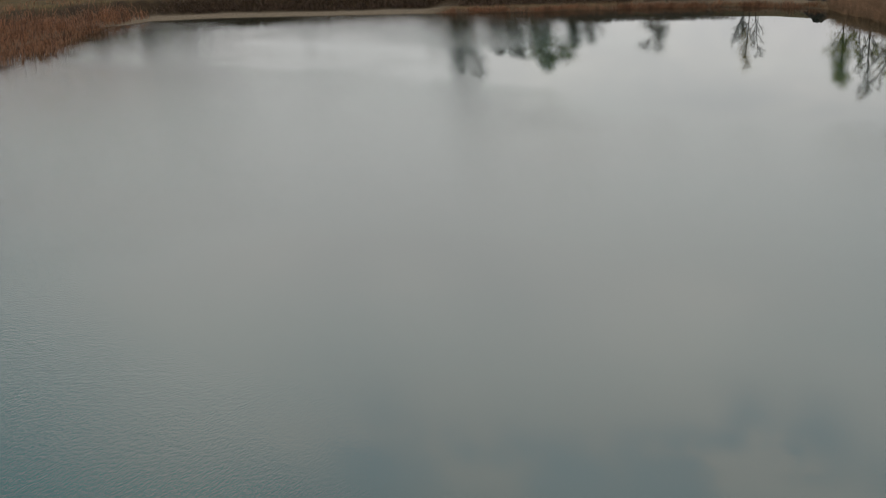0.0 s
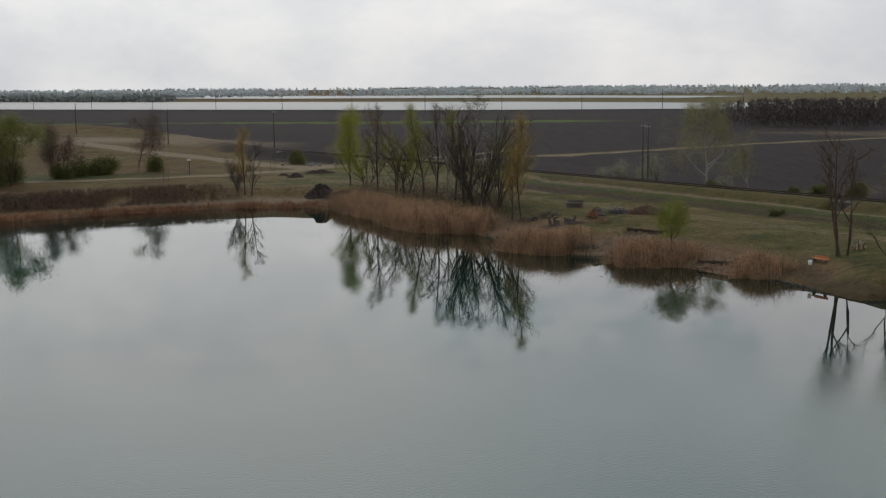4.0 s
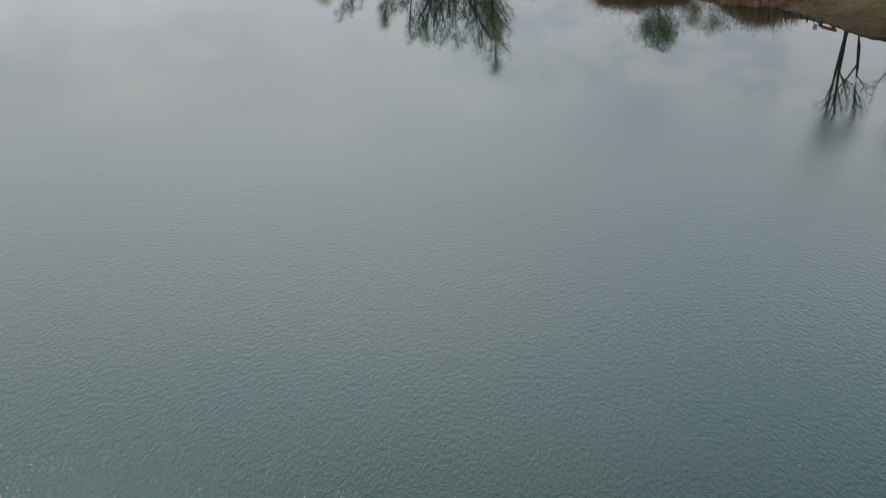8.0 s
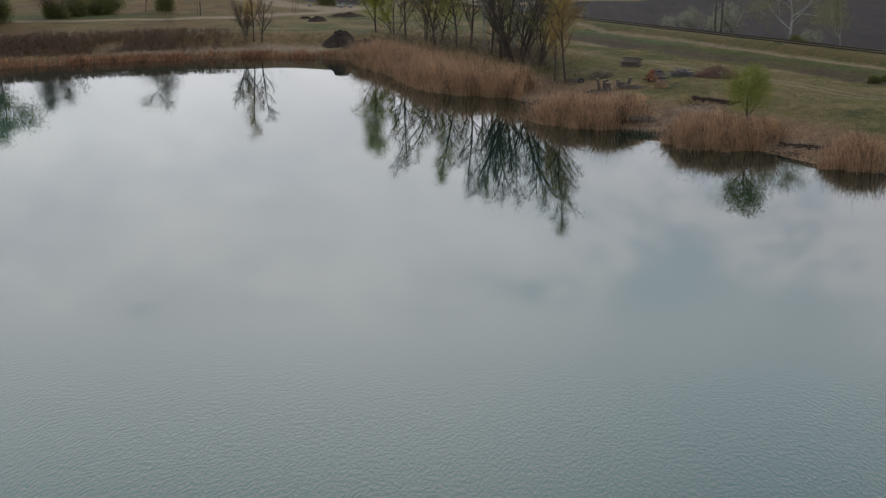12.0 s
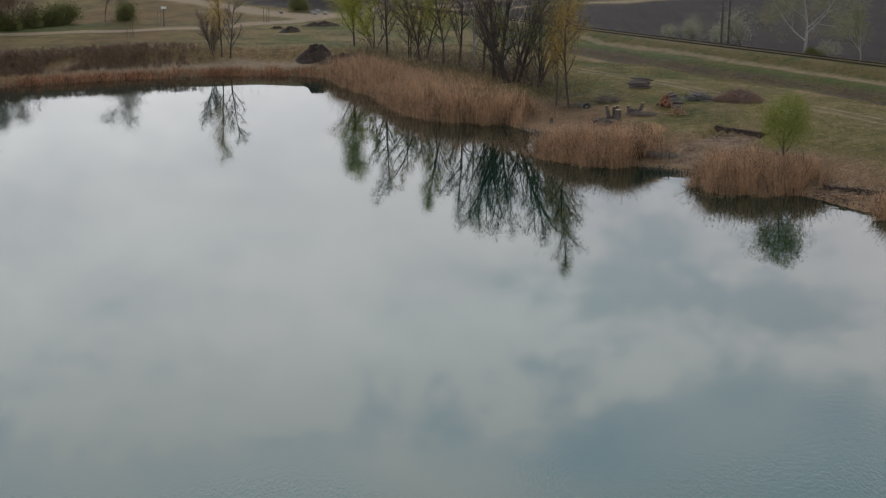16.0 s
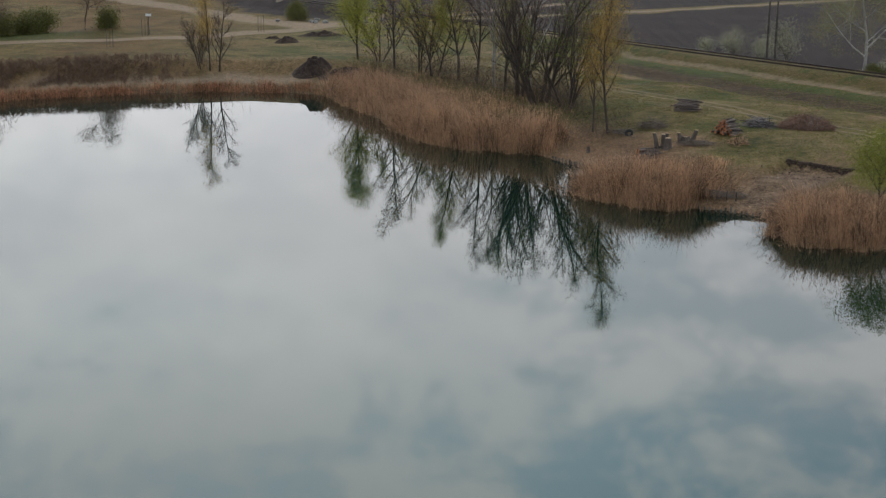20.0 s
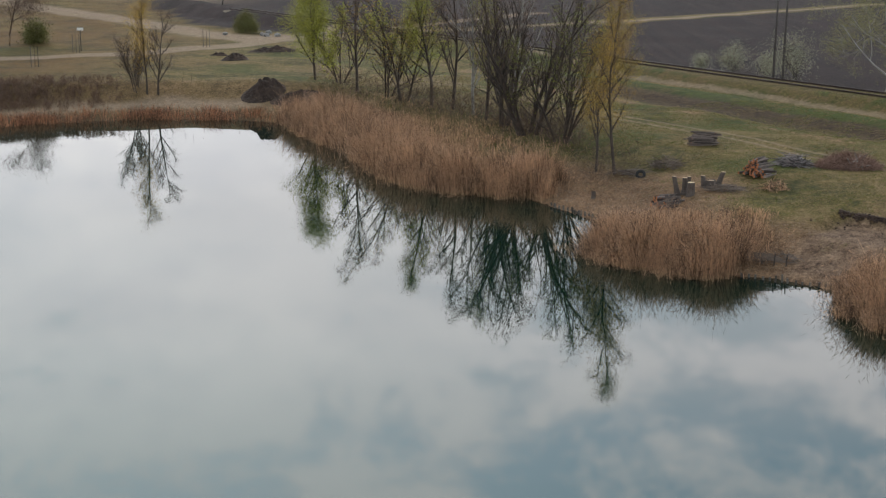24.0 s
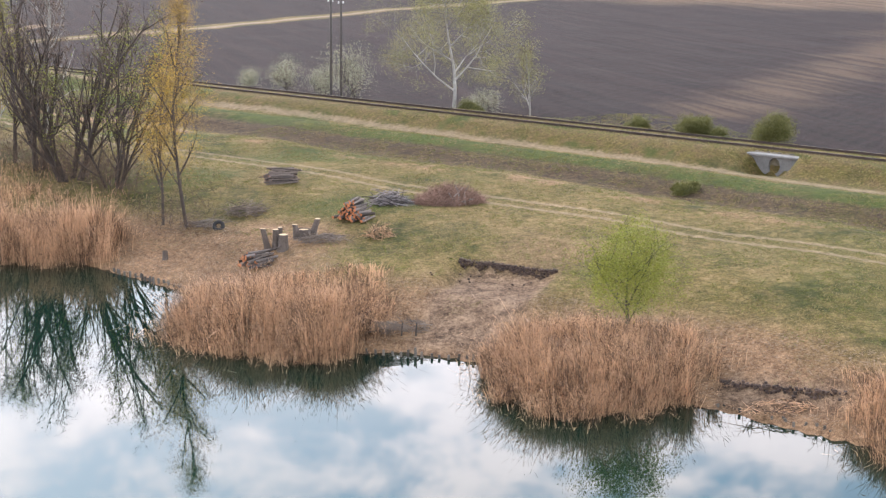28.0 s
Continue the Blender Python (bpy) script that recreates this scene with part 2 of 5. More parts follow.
# ---- plan ----
SHORE = [(-0.5, -127), (-5.1, -126.6), (-6.0, -124.0), (-7.0, -119.9), (-8.6, -117.0), (-10.9, -115.5), (-11.75, -114.5), (-12.6, -113.0), (-13.75, -111.3),
         (-14.4, -110.2), (-16.4, -110.0), (-18.3, -109.5), (-18.9, -107.4), (-18.6, -105.6), (-19.6, -104.2), (-21.3, -102.9), (-22.6, -102.7), (-24.2, -102.6), (-26.4, -100.9),
         (-27.5, -99.0), (-27.2, -97.0), (-25.9, -95.2), (-27.4, -92.3), (-29.3, -89.1), (-30.4, -87.2), (-33.0, -86.0), (-35.6, -84.8), (-37.6, -81.6), (-40.4, -74.2), (-43.8, -67.0), (-46.8, -61.8), (-50.8, -60.4),
         (-54.8, -60.4), (-62.0, -62.2), (-70.0, -66.5), (-79.9, -74.5), (-88.0, -79.0), (-96.2, -82.6), (-107.5, -89.2), (-116.7, -95.0), (-122.1, -100.5),
         (-124.0, -112.4), (-121.0, -126.8), (-118.0, -136.0), (-115.5, -150.0), (-116, -180), (-112, -215), (-100, -255), (-65, -285), (-20, -292), (15, -270), (30, -225), (22, -170), (10, -138)]
RAIL = [(-170.0, 165.4), (-31.8, -29.8), (9.4, -88.0), (110.0, -230.0)]
SWATH = [(14.0, -64.6), (29.7, -50.3), (54.0, -28.7), (90, 3)]
PATHWAY = [(-39, -52), (-32, -57), (-27.5, -66), (-23.2, -72.1), (-19.3, -76.9), (-15.3, -83.4), (-12.3, -87.6), (-9.9, -91.3), (-6.7, -95.9), (-3.8, -100.0), (-1.6, -103.2), (10, -122)]
TRACK = [(-40.7, -1.9), (-30, -33), (-21.3, -50.3), (-15.2, -58.6), (-7.6, -70.1), (-1.6, -79.0), (0.3, -81.8), (2.8, -86.2), (5.4, -90.8), (36, -135)]
ROAD = [(-140, -64), (-110, -52), (-92, -45), (-73.7, -37.8), (-65.0, -34.0), (-56.7, -24.6), (-51.3, -16.5), (-40.7, -1.9), (-25, 22)]
SANDPATH = [(-150, 75), (-93.2, 20.3), (-73.3, 3.5), (-59.7, -13.9), (-53, -20)]
FIELDLINE = [(-46, -12), (-30.9, -2.0), (-18.0, 7.0), (-5.2, 17.2), (9.0, 29.5), (23.0, 42.2), (47.0, 58.0), (150, 140)]



def distance_to(px, py, line, closed=False):
    """Distance of points from a line of the plan."""
    best = np.full(px.shape, 1e9)
    pts = line + [line[0]] if closed else line
    for (ax, ay), (bx, by) in zip(pts, pts[1:]):
        dx, dy = bx - ax, by - ay
        k = np.clip(((px - ax) * dx + (py - ay) * dy) / (dx * dx + dy * dy), 0, 1)
        best = np.minimum(best, np.hypot(px - ax - k * dx, py - ay - k * dy))
    return best


def beside(px, py, line):
    """Signed distance from a line of the plan, positive on its right-hand side."""
    best, sign = np.full(px.shape, 1e9), np.ones(px.shape)
    for (ax, ay), (bx, by) in zip(line, line[1:]):
        dx, dy = bx - ax, by - ay
        k = np.clip(((px - ax) * dx + (py - ay) * dy) / (dx * dx + dy * dy), 0, 1)
        qx, qy = px - ax - k * dx, py - ay - k * dy
        d = np.hypot(qx, qy)
        near = d < best
        sign = np.where(near, np.where(dx * qy - dy * qx > 0, -1.0, 1.0), sign)
        best = np.where(near, d, best)
    return best * sign


def inside(px, py, poly):
    odd = np.zeros(px.shape, bool)
    for (ax, ay), (bx, by) in zip(poly, poly[1:] + poly[:1]):
        cross = (ay > py) != (by > py)
        with np.errstate(divide="ignore", invalid="ignore"):
            odd ^= cross & (px < (bx - ax) * (py - ay) / (by - ay) + ax)
    return odd


def step(x, a, b):
    k = np.clip((x - a) / (b - a), 0, 1)
    return k * k * (3 - 2 * k)


def wobble(px, py, size, seed=0.0):
    """A cheap smooth irregular field between -1 and 1."""
    r = np.random.RandomState(int(seed * 10) + 7)
    out = np.zeros(np.shape(px))
    for _ in range(7):
        a, ph = r.uniform(0, 2 * math.pi), r.uniform(0, 6.28)
        k = 2 * math.pi / (size * r.uniform(0.6, 1.8))
        out = out + np.sin(k * (px * math.cos(a) + py * math.sin(a)) + ph)
    return out / 4.0


PITS = [((-16.7, -97.6), (-14.2, -100.1), 3.6), ((-12.9, -110.2), (-10.2, -112.9), 1.9)]


BARE_SOIL = [[(-16.7, -97.8), (-14.1, -100.1), (-15.4, -101.8), (-18.3, -104.7), (-20.8, -103.3), (-19.7, -101.0)],
             [(-12.6, -110.0), (-9.9, -112.4), (-10.4, -113.8), (-13.8, -111.4)]]


def pit_depth(px, py):
    """The dug-out hollows: a steep back edge, level with the slope in front."""
    out = np.zeros(np.shape(px))
    for (ax, ay), (bx, by), run in PITS:
        d = math.hypot(bx - ax, by - ay)
        ux, uy = (bx - ax) / d, (by - ay) / d
        u = (px - ax) * ux + (py - ay) * uy
        v = -((px - ax) * -uy + (py - ay) * ux)
        k = step(v, -0.05, 0.30) * (1 - step(v, run * 0.55, run)) * step(u, -0.3, 0.1) * (1 - step(u, d - 0.1, d + 0.4))
        out = np.maximum(out, k * min(1.0, run / 3.6) ** 1.6)
    return out


def land_height(px, py):
    px, py = np.asarray(px, float), np.asarray(py, float)
    d = distance_to(px, py, SHORE, True)
    wet = inside(px, py, SHORE)
    east = step(px, -45, -33)
    rise = 0.10 + 0.20 * step(d, 0, 0.4) + 1.13 * step(d, 0.3, 5.0) + 0.5 * step(d, 4.0, 11.0)
    beach = step(-px, 92, 97)
    rise_far = 0.10 * step(d, 0, 1.0) + (0.5 * step(d, 0.3, 4.0)) * (1 - beach) + (1.3 + 0.5 * beach) * step(d, 3.5 + 2.5 * beach, 8.0 + 1.0 * beach)
    z = rise * east + rise_far * (1 - east)
    r = distance_to(px, py, RAIL)
    z = z + 0.10 * wobble(px, py, 9.0) * step(d, 2, 8) * step(r, 2.5, 7.0)
    z = z + 1.7 * step(py, -15, 35) * step(-px, 52, 105) * (1 - step(py, 90, 200)) + 0.4 * wobble(px, py, 70, 2) * step(py, 0, 60) * step(-px, 40, 80) * (1 - step(py, 120, 220))
    z = z + 0.84 * (1 - step(r, 1.6, 4.2))
    v = beside(px, py, TRACK)
    near_rail = step(py, -150, -120) * (1 - step(py, -52, -40))
    z = z + near_rail * (0.20 * step(v, 0.8, 1.8) * (1 - step(v, 2.6, 4.2)) - 0.22 * step(v, 4.4, 6.2) * (1 - step(v, 7.0, 9.0)))
    z = z + 0.04 * (1 - step(distance_to(px, py, TRACK), 0.8, 1.8))
    z = z - 0.05 * (1 - step(np.abs(np.abs(beside(px, py, PATHWAY)) - 0.62), 0.1, 0.4))
    z = np.where(z > 0.15, np.maximum(z - 0.36 * pit_depth(px, py), 0.14), z)
    u, v = (px + 31.8) * 0.578 - (py + 29.8) * 0.816, -(px + 31.8) * 0.816 - (py + 29.8) * 0.578
    z = z - 1.25 * (1 - step(np.abs(u - 66.25), 0.6, 1.5)) * step(v, 1.3, 1.7) * (1 - step(v, 2.4, 4.2))
    z = z * (1 - 0.4 * step(py, 200, 300)) - 45.0 * step(np.hypot(px + 30, py + 225), 1550, 2700)
    return np.where(wet, -0.05 - 0.5 * step(d, 0, 1.5) - 2.5 * step(d, 1, 12), z)


def ground_z(x, y):
    return float(land_height(np.array([x]), np.array([y]))[0])


def spaced(stops):
    out = []
    for (a, b, s) in stops:
        out += list(np.arange(a, b - 1e-6, s))
    return np.array(out + [stops[-1][1]])


# ---- ground: one sheet to the horizon ----
gx = spaced([(-4500, -1000, 350), (-1000, -400, 60), (-400, -160, 12), (-160, -60, 1.6), (-60, -34, 0.9), (-34, 14, 0.45), (14, 60, 2.5), (60, 300, 14), (300, 1000, 60), (1000, 4500, 350)])
gy = spaced([(-1500, -400, 100), (-400, -300, 20), (-300, -150, 6), (-150, -128, 2), (-128, -50, 0.55), (-50, 10, 1.4), (10, 130, 5), (130, 600, 18), (600, 1500, 80), (1500, 4500, 400)])
GX, GY = np.meshgrid(gx, gy)
GZ = land_height(GX, GY)
nx, ny = len(gx), len(gy)
quads = [(j * nx + i, j * nx + i + 1, (j + 1) * nx + i + 1, (j + 1) * nx + i) for j in range(ny - 1) for i in range(nx - 1)]
me = bpy.data.meshes.new("ground")
me.from_pydata(np.stack([GX.ravel(), GY.ravel(), GZ.ravel()], 1).tolist(), [], quads)
for p in me.polygons:
    p.use_smooth = True


def ground_cover(name, values):
    at = me.attributes.new(name, "FLOAT", "POINT")
    at.data.foreach_set("value", np.clip(values, 0, 1).astype(np.float32).ravel())


SD = distance_to(GX, GY, SHORE, True)
behind = inside(GX, GY, [(-31.8 + 2.8, -29.8), (-17.5, -44.3), (-8.6, -57.2), (-0.8, -67.6), (7.3, -79.8), (13.0, -88.0), (90, -205), (1500, -205), (1500, 420), (-500, 420), (-420, 250), (-175, 185), (-120, 97), (-95, 66), (-64, -2), (-44, -16)])
ground_cover("field", behind * 1.0)


def signed_cover(name, values):
    at = me.attributes.new(name, "FLOAT", "POINT")
    at.data.foreach_set("value", values.astype(np.float32).ravel())


for word, line in (("from_path", PATHWAY), ("from_track", TRACK), ("from_fieldline", FIELDLINE), ("from_road", ROAD), ("from_sandpath", SANDPATH)):
    signed_cover(word, beside(GX, GY, line))
    (ax, ay), (bx, by), (cx, cy), (ex, ey) = line[0], line[1], line[-2], line[-1]
    first, last = math.hypot(bx - ax, by - ay), math.hypot(ex - cx, ey - cy)
    within = step(((GX - ax) * (bx - ax) + (GY - ay) * (by - ay)) / first, -0.5, 1.5) * step(((ex - GX) * (ex - cx) + (ey - GY) * (ey - cy)) / last, -0.5, 1.5)
    ground_cover(word.replace("from", "along"), within)
signed_cover("from_shore", SD)
ground_cover("rail_side", step(GY, -220, -200) * (1 - step(GY, -52, -38)))
ground_cover("bare", np.maximum.reduce([
    0.9 * (1 - step(np.hypot((GX + 52) / 1.3, GY + 16), 2, 6)),
    (1 - step(SD, 4.5 + wobble(GX, GY, 5, 3), 7.0)) * step(-GX, 92, 96) * 0.9,
    0.95 * (1 - step(np.abs(SD - 3.4 + wobble(GX, GY, 7, 3) * 0.8), 0.5, 1.7)) * step(-GX, 47, 50) * (1 - step(-GX, 66, 76)),
    0.75 * (1 - step(np.abs(GY - 22 - 0.25 * GX - 40 + wobble(GX, GY, 40, 5) * 7), 8, 18)) * step(-GX, 60, 80)]))
ground_cover("litter", np.maximum.reduce([(1 - step(SD, 2.6 + wobble(GX, GY, 6, 4) * 1.2, 6.0)) * step(GX, -34, -30) * (1 - 0.8 * step(GX, -10, -6.5)), 0.45 * (1 - step(SD, 6, 10)) * (1 - step(GX, -46, -40)), 0.85 * (1 - step(np.hypot((GX + 23.5) / 4.2, (GY + 91.5) / 4.0), 0.6, 1.1)), 0.6 * step(wobble(GX, GY, 16, 11), 0.45, 1.0) * (1 - step(SD, 10, 22)) * step(GX, -22, -18)]))
ground_cover("scrub", 0.75 * (1 - step(SD + 0.6 * wobble(GX, GY, 4, 3), 1.0, 3.0)) * step(GX, -9, -6) + (1 - step(np.abs(SD - 6.5), 2.0, 3.2)) * step(-GX, 66, 80) + 0.6 * (1 - step(SD + wobble(GX, GY, 6, 2), 0.8, 2.4)) * step(-GX, 46, 50) * (1 - step(-GX, 92, 95)))
soft = [np.where(inside(GX, GY, p), 1, -1) * distance_to(GX, GY, p, True) for p in BARE_SOIL]
ground_cover("dug", np.maximum(step(soft[0] + 0.2 * wobble(GX, GY, 1.5, 1), -0.45, 0.45), step(soft[1] + 0.2 * wobble(GX, GY, 1.5, 1), -0.2, 0.3)))
ground_cover("lush", np.maximum(0.3 * step(GX, -10, -5) * (1 - step(SD, 14, 20)) * step(wobble(GX, GY, 8, 4), -0.6, 0.2), 0.75 * step(wobble(GX, GY, 7, 4), 0.05, 0.7) * step(GX, -60, -52) * (1 - step(GX, -14, -9)) * step(SD, 6, 9)))
# the far meadow
ground_cover("parched", step(-GX, 44, 75))
signed_cover("from_strip", GY - 178 - 0.02 * GX)
ground_cover("along_strip", np.ones(GX.shape))
ground_cover("strip_side", (1 - step(GX, -10, 20)) * step(GX, -420, -300))
ground_cover("road_side", step(-GX, 68, 84))
ground_cover("pale", step((GX - 40) * 0.72 + (GY - 50) * 0.72 - 16, 0, 14) * behind * (1 - step(GY, 85, 100)) + 0.55 * behind * (1 - step(distance_to(GX, GY, SWATH) + 1.5 * wobble(GX, GY, 6, 3), 0.5, 6.5)))

GROUND, t, b = material("ground_cover")


def cover_of(name):
    n = t.nodes.new("ShaderNodeAttribute")
    n.attribute_name = name
    return n.outputs["Fac"]


pos = t.nodes.new("ShaderNodeNewGeometry").outputs["Position"]
hair, tiny, small_n, mid, wide = (noise_of(t, s, 6.0, 0.68, pos) for s in (23.0, 7.0, 1.6, 0.30, 0.06))
edge_a = math_node(t, "SUBTRACT", noise_of(t, 0.55, 5.0, 0.65, pos), 0.5)
edge_b = math_node(t, "SUBTRACT", noise_of(t, 4.5, 5.0, 0.7, pos), 0.5)


def blend(*pairs):
    """Weighted sum of noises."""
    total = None
    for value, weight in pairs:
        v = math_node(t, "MULTIPLY", value, weight)
        total = v if total is None else math_node(t, "ADD", total, v)
    return total


def band(name, centre, half, soft_, sway=1.0, fray=0.6, strength=1.0):
    """A strip beside a line of the plan with swaying, frayed edges."""
    d = math_node(t, "ABSOLUTE", math_node(t, "SUBTRACT", math_node(t, "ADD", cover_of(name), math_node(t, "MULTIPLY", edge_a, sway)), centre))
    d = math_node(t, "ADD", d, math_node(t, "MULTIPLY", edge_b, fray))
    m = node(t, "ShaderNodeMapRange")
    m.interpolation_type = "SMOOTHSTEP"
    for i, q in enumerate((half, half + soft_, strength, 0.0)):
        m.inputs[i + 1].default_value = q
    t.links.new(d, m.inputs[0])
    return math_node(t, "MULTIPLY", m.outputs[0], cover_of(name.replace("from", "along")))


def times(a, c):
    return math_node(t, "MULTIPLY", a, c, clamp=True)


green = ramp(t, blend((hair, 0.30), (tiny, 0.30), (mid, 0.40)), [(0.435, (0.030, 0.046, 0.010)), (0.50, (0.092, 0.112, 0.024)), (0.575, (0.20, 0.208, 0.064))])
dry = ramp(t, blend((hair, 0.40), (tiny, 0.35), (small_n, 0.25)), [(0.42, (0.080, 0.066, 0.033)), (0.50, (0.195, 0.166, 0.100)), (0.59, (0.38, 0.333, 0.238))])
grass = mix_rgb(t, ramp(t, blend((small_n, 0.30), (mid, 0.40), (wide, 0.30)), [(0.425, (0.05, 0.05, 0.05)), (0.575, (0.95, 0.95, 0.95))]), green, dry)
lush = ramp(t, blend((hair, 0.4), (small_n, 0.6)), [(0.36, (0.030, 0.058, 0.014)), (0.64, (0.092, 0.145, 0.034))])
litter = ramp(t, blend((hair, 0.4), (tiny, 0.4), (small_n, 0.2)), [(0.41, (0.115, 0.078, 0.062)), (0.5, (0.28, 0.21, 0.178)), (0.60, (0.52, 0.41, 0.355))])
bare = ramp(t, blend((tiny, 0.5), (small_n, 0.5)), [(0.35, (0.20, 0.178, 0.172)), (0.65, (0.43, 0.40, 0.40))])
dug = ramp(t, blend((hair, 0.3), (tiny, 0.35), (small_n, 0.35)), [(0.41, (0.050, 0.036, 0.034)), (0.50, (0.20, 0.163, 0.156)), (0.59, (0.40, 0.342, 0.335))])
turn = node(t, "ShaderNodeMapping")
turn.inputs["Rotation"].default_value = (0, 0, radians(52))
t.links.new(pos, turn.inputs["Vector"])
furrow = node(t, "ShaderNodeTexWave", Scale=0.28, Distortion=3.5, Detail=3.0)
furrow.inputs["Detail Scale"].default_value = 0.6
t.links.new(turn.outputs[0], furrow.inputs["Vector"])
stretch = node(t, "ShaderNodeMapping")
stretch.inputs["Rotation"].default_value, stretch.inputs["Scale"].default_value = (0, 0, radians(52)), (0.9, 0.03, 0.1)
t.links.new(pos, stretch.inputs["Vector"])
streak = noise_of(t, 1.0, 4.0, 0.6, stretch.outputs[0])
clods = noise_of(t, 3.2, 6.0, 0.75, pos)
soil = ramp(t, blend((streak, 0.45), (clods, 0.40), (furrow.outputs[1], 0.05)),
            [(0.36, (0.0075, 0.0044, 0.0060)), (0.60, (0.041, 0.0265, 0.0345))])
soil = mix_rgb(t, math_node(t, "MULTIPLY", cover_of("pale"), ramp(t, blend((streak, 0.6), (clods, 0.4)), [(0.42, (0.35, 0.35, 0.35)), (0.55, (1, 1, 1))])), soil, (0.16, 0.130, 0.118))
ragged = blend((edge_b, 0.9), (edge_a, 0.7))


def lay(colour, over, name):
    n = math_node(t, "MULTIPLY", ragged, cover_of(name))
    return mix_rgb(t, math_node(t, "ADD", cover_of(name), n, clamp=True), colour, over)


parched = ramp(t, blend((mid, 0.5), (tiny, 0.5)), [(0.38, (0.070, 0.050, 0.016)), (0.62, (0.205, 0.142, 0.056))])
grass = mix_rgb(t, math_node(t, "MULTIPLY", cover_of("parched"), ramp(t, wide, [(0.40, (0.35, 0.35, 0.35)), (0.6, (1, 1, 1))])), grass, parched)
col = mix_rgb(t, cover_of("field"), lay(grass, lush, "lush"), soil)
col = mix_rgb(t, times(band("from_strip", 0.0, 9.0, 2.0, 2.0, 0.5), cover_of("strip_side")), col, (0.088, 0.165, 0.022))
col = mix_rgb(t, times(band("from_road", -5.5, 3.0, 2.0, 3.0, 1.0, 0.9), cover_of("road_side")), col, lush)
# the verge: dry grass by the rails, a sandy track, a green lip, a raw brown slope and straw at its foot
scrub = ramp(t, blend((hair, 0.3), (tiny, 0.3), (small_n, 0.4)), [(0.36, (0.026, 0.018, 0.013)), (0.64, (0.115, 0.082, 0.058))])
side = cover_of("rail_side")
slope = ramp(t, blend((hair, 0.35), (tiny, 0.40), (small_n, 0.25)), [(0.42, (0.016, 0.012, 0.010)), (0.50, (0.066, 0.052, 0.038)), (0.59, (0.17, 0.138, 0.098))])
col = mix_rgb(t, times(band("from_track", -2.4, 1.3, 1.0, 1.8, 1.8, 0.30), side), col, dry)
col = mix_rgb(t, times(band("from_track", -2.0, 1.9, 0.9, 1.0, 1.6, 0.65), times(side, ramp(t, blend((small_n, 0.6), (mid, 0.4)), [(0.46, (0, 0, 0)), (0.58, (1, 1, 1))]))), col, slope)
col = mix_rgb(t, times(band("from_track", -1.6, 1.0, 1.2, 1.5, 1.6, 0.8), times(side, ramp(t, mid, [(0.54, (0, 0, 0)), (0.62, (1, 1, 1))]))), col, lush)
col = mix_rgb(t, times(band("from_track", 5.0, 1.6, 0.8, 1.4, 1.5, 1.0), times(side, ramp(t, mid, [(0.34, (0.55, 0.55, 0.55)), (0.46, (1, 1, 1))]))), col, slope)
col = mix_rgb(t, times(band("from_track", 2.4, 1.0, 0.7, 1.4, 1.6, 1.0), times(side, ramp(t, mid, [(0.38, (0.35, 0.35, 0.35)), (0.50, (1, 1, 1))]))), col, lush)
col = mix_rgb(t, times(band("from_track", 8.7, 0.3, 1.2, 1.5, 1.6, 0.9), times(side, ramp(t, mid, [(0.48, (0, 0, 0)), (0.56, (1, 1, 1))]))), col, litter)
col = mix_rgb(t, band("from_track", 0.2, 0.10, 0.45, 0.7, 1.3, 0.70), col, bare)
# two worn wheel ruts over the meadow
for at in (-0.62, 0.62):
    col = mix_rgb(t, band("from_path", at, 0.07, 0.20, 0.25, 0.45, 0.60), col, bare)
col = mix_rgb(t, band("from_fieldline", 0.0, 1.9, 1.0, 0.8, 0.5, 0.9), col, grass)
col = mix_rgb(t, band("from_fieldline", 0.2, 0.6, 0.6, 0.5, 0.4, 0.85), col, bare)
col = mix_rgb(t, band("from_road", 0.0, 1.1, 0.9, 1.2, 0.8, 0.9), col, bare)
col = mix_rgb(t, band("from_sandpath", 0.0, 1.5, 1.8, 3.0, 0.9, 0.9), col, bare)
col = lay(lay(lay(lay(col, litter, "litter"), scrub, "scrub"), bare, "bare"), dug, "dug")
col = mix_rgb(t, 1.0, col, (0.81, 0.645, 0.425), "MULTIPLY")
t.links.new(col, b.inputs["Base Color"])
b.inputs["Roughness"].default_value = 0.95
b.inputs["Specular IOR Level"].default_value = 0.2
bump(t, b, blend((tiny, 0.8), (hair, 0.7), (small_n, 0.12)), 0.7, 0.08)
me.materials.append(GROUND)
ground = tagged(new("ground", me), "grassy banks, ploughed fields and dirt tracks round a pond", "ground", kind="structure")

# ---- water ----
WATER, t, b = material("pond_water")
pos = t.nodes.new("ShaderNodeNewGeometry").outputs["Position"]
squeeze = node(t, "ShaderNodeMapping")
squeeze.inputs["Scale"].default_value = (1.0, 0.36, 1.0)
t.links.new(pos, squeeze.inputs["Vector"])
ripple = noise_of(t, 12.0, 2.5, 0.6, squeeze.outputs[0])
swell = noise_of(t, 0.35, 2.0, 0.5, pos)
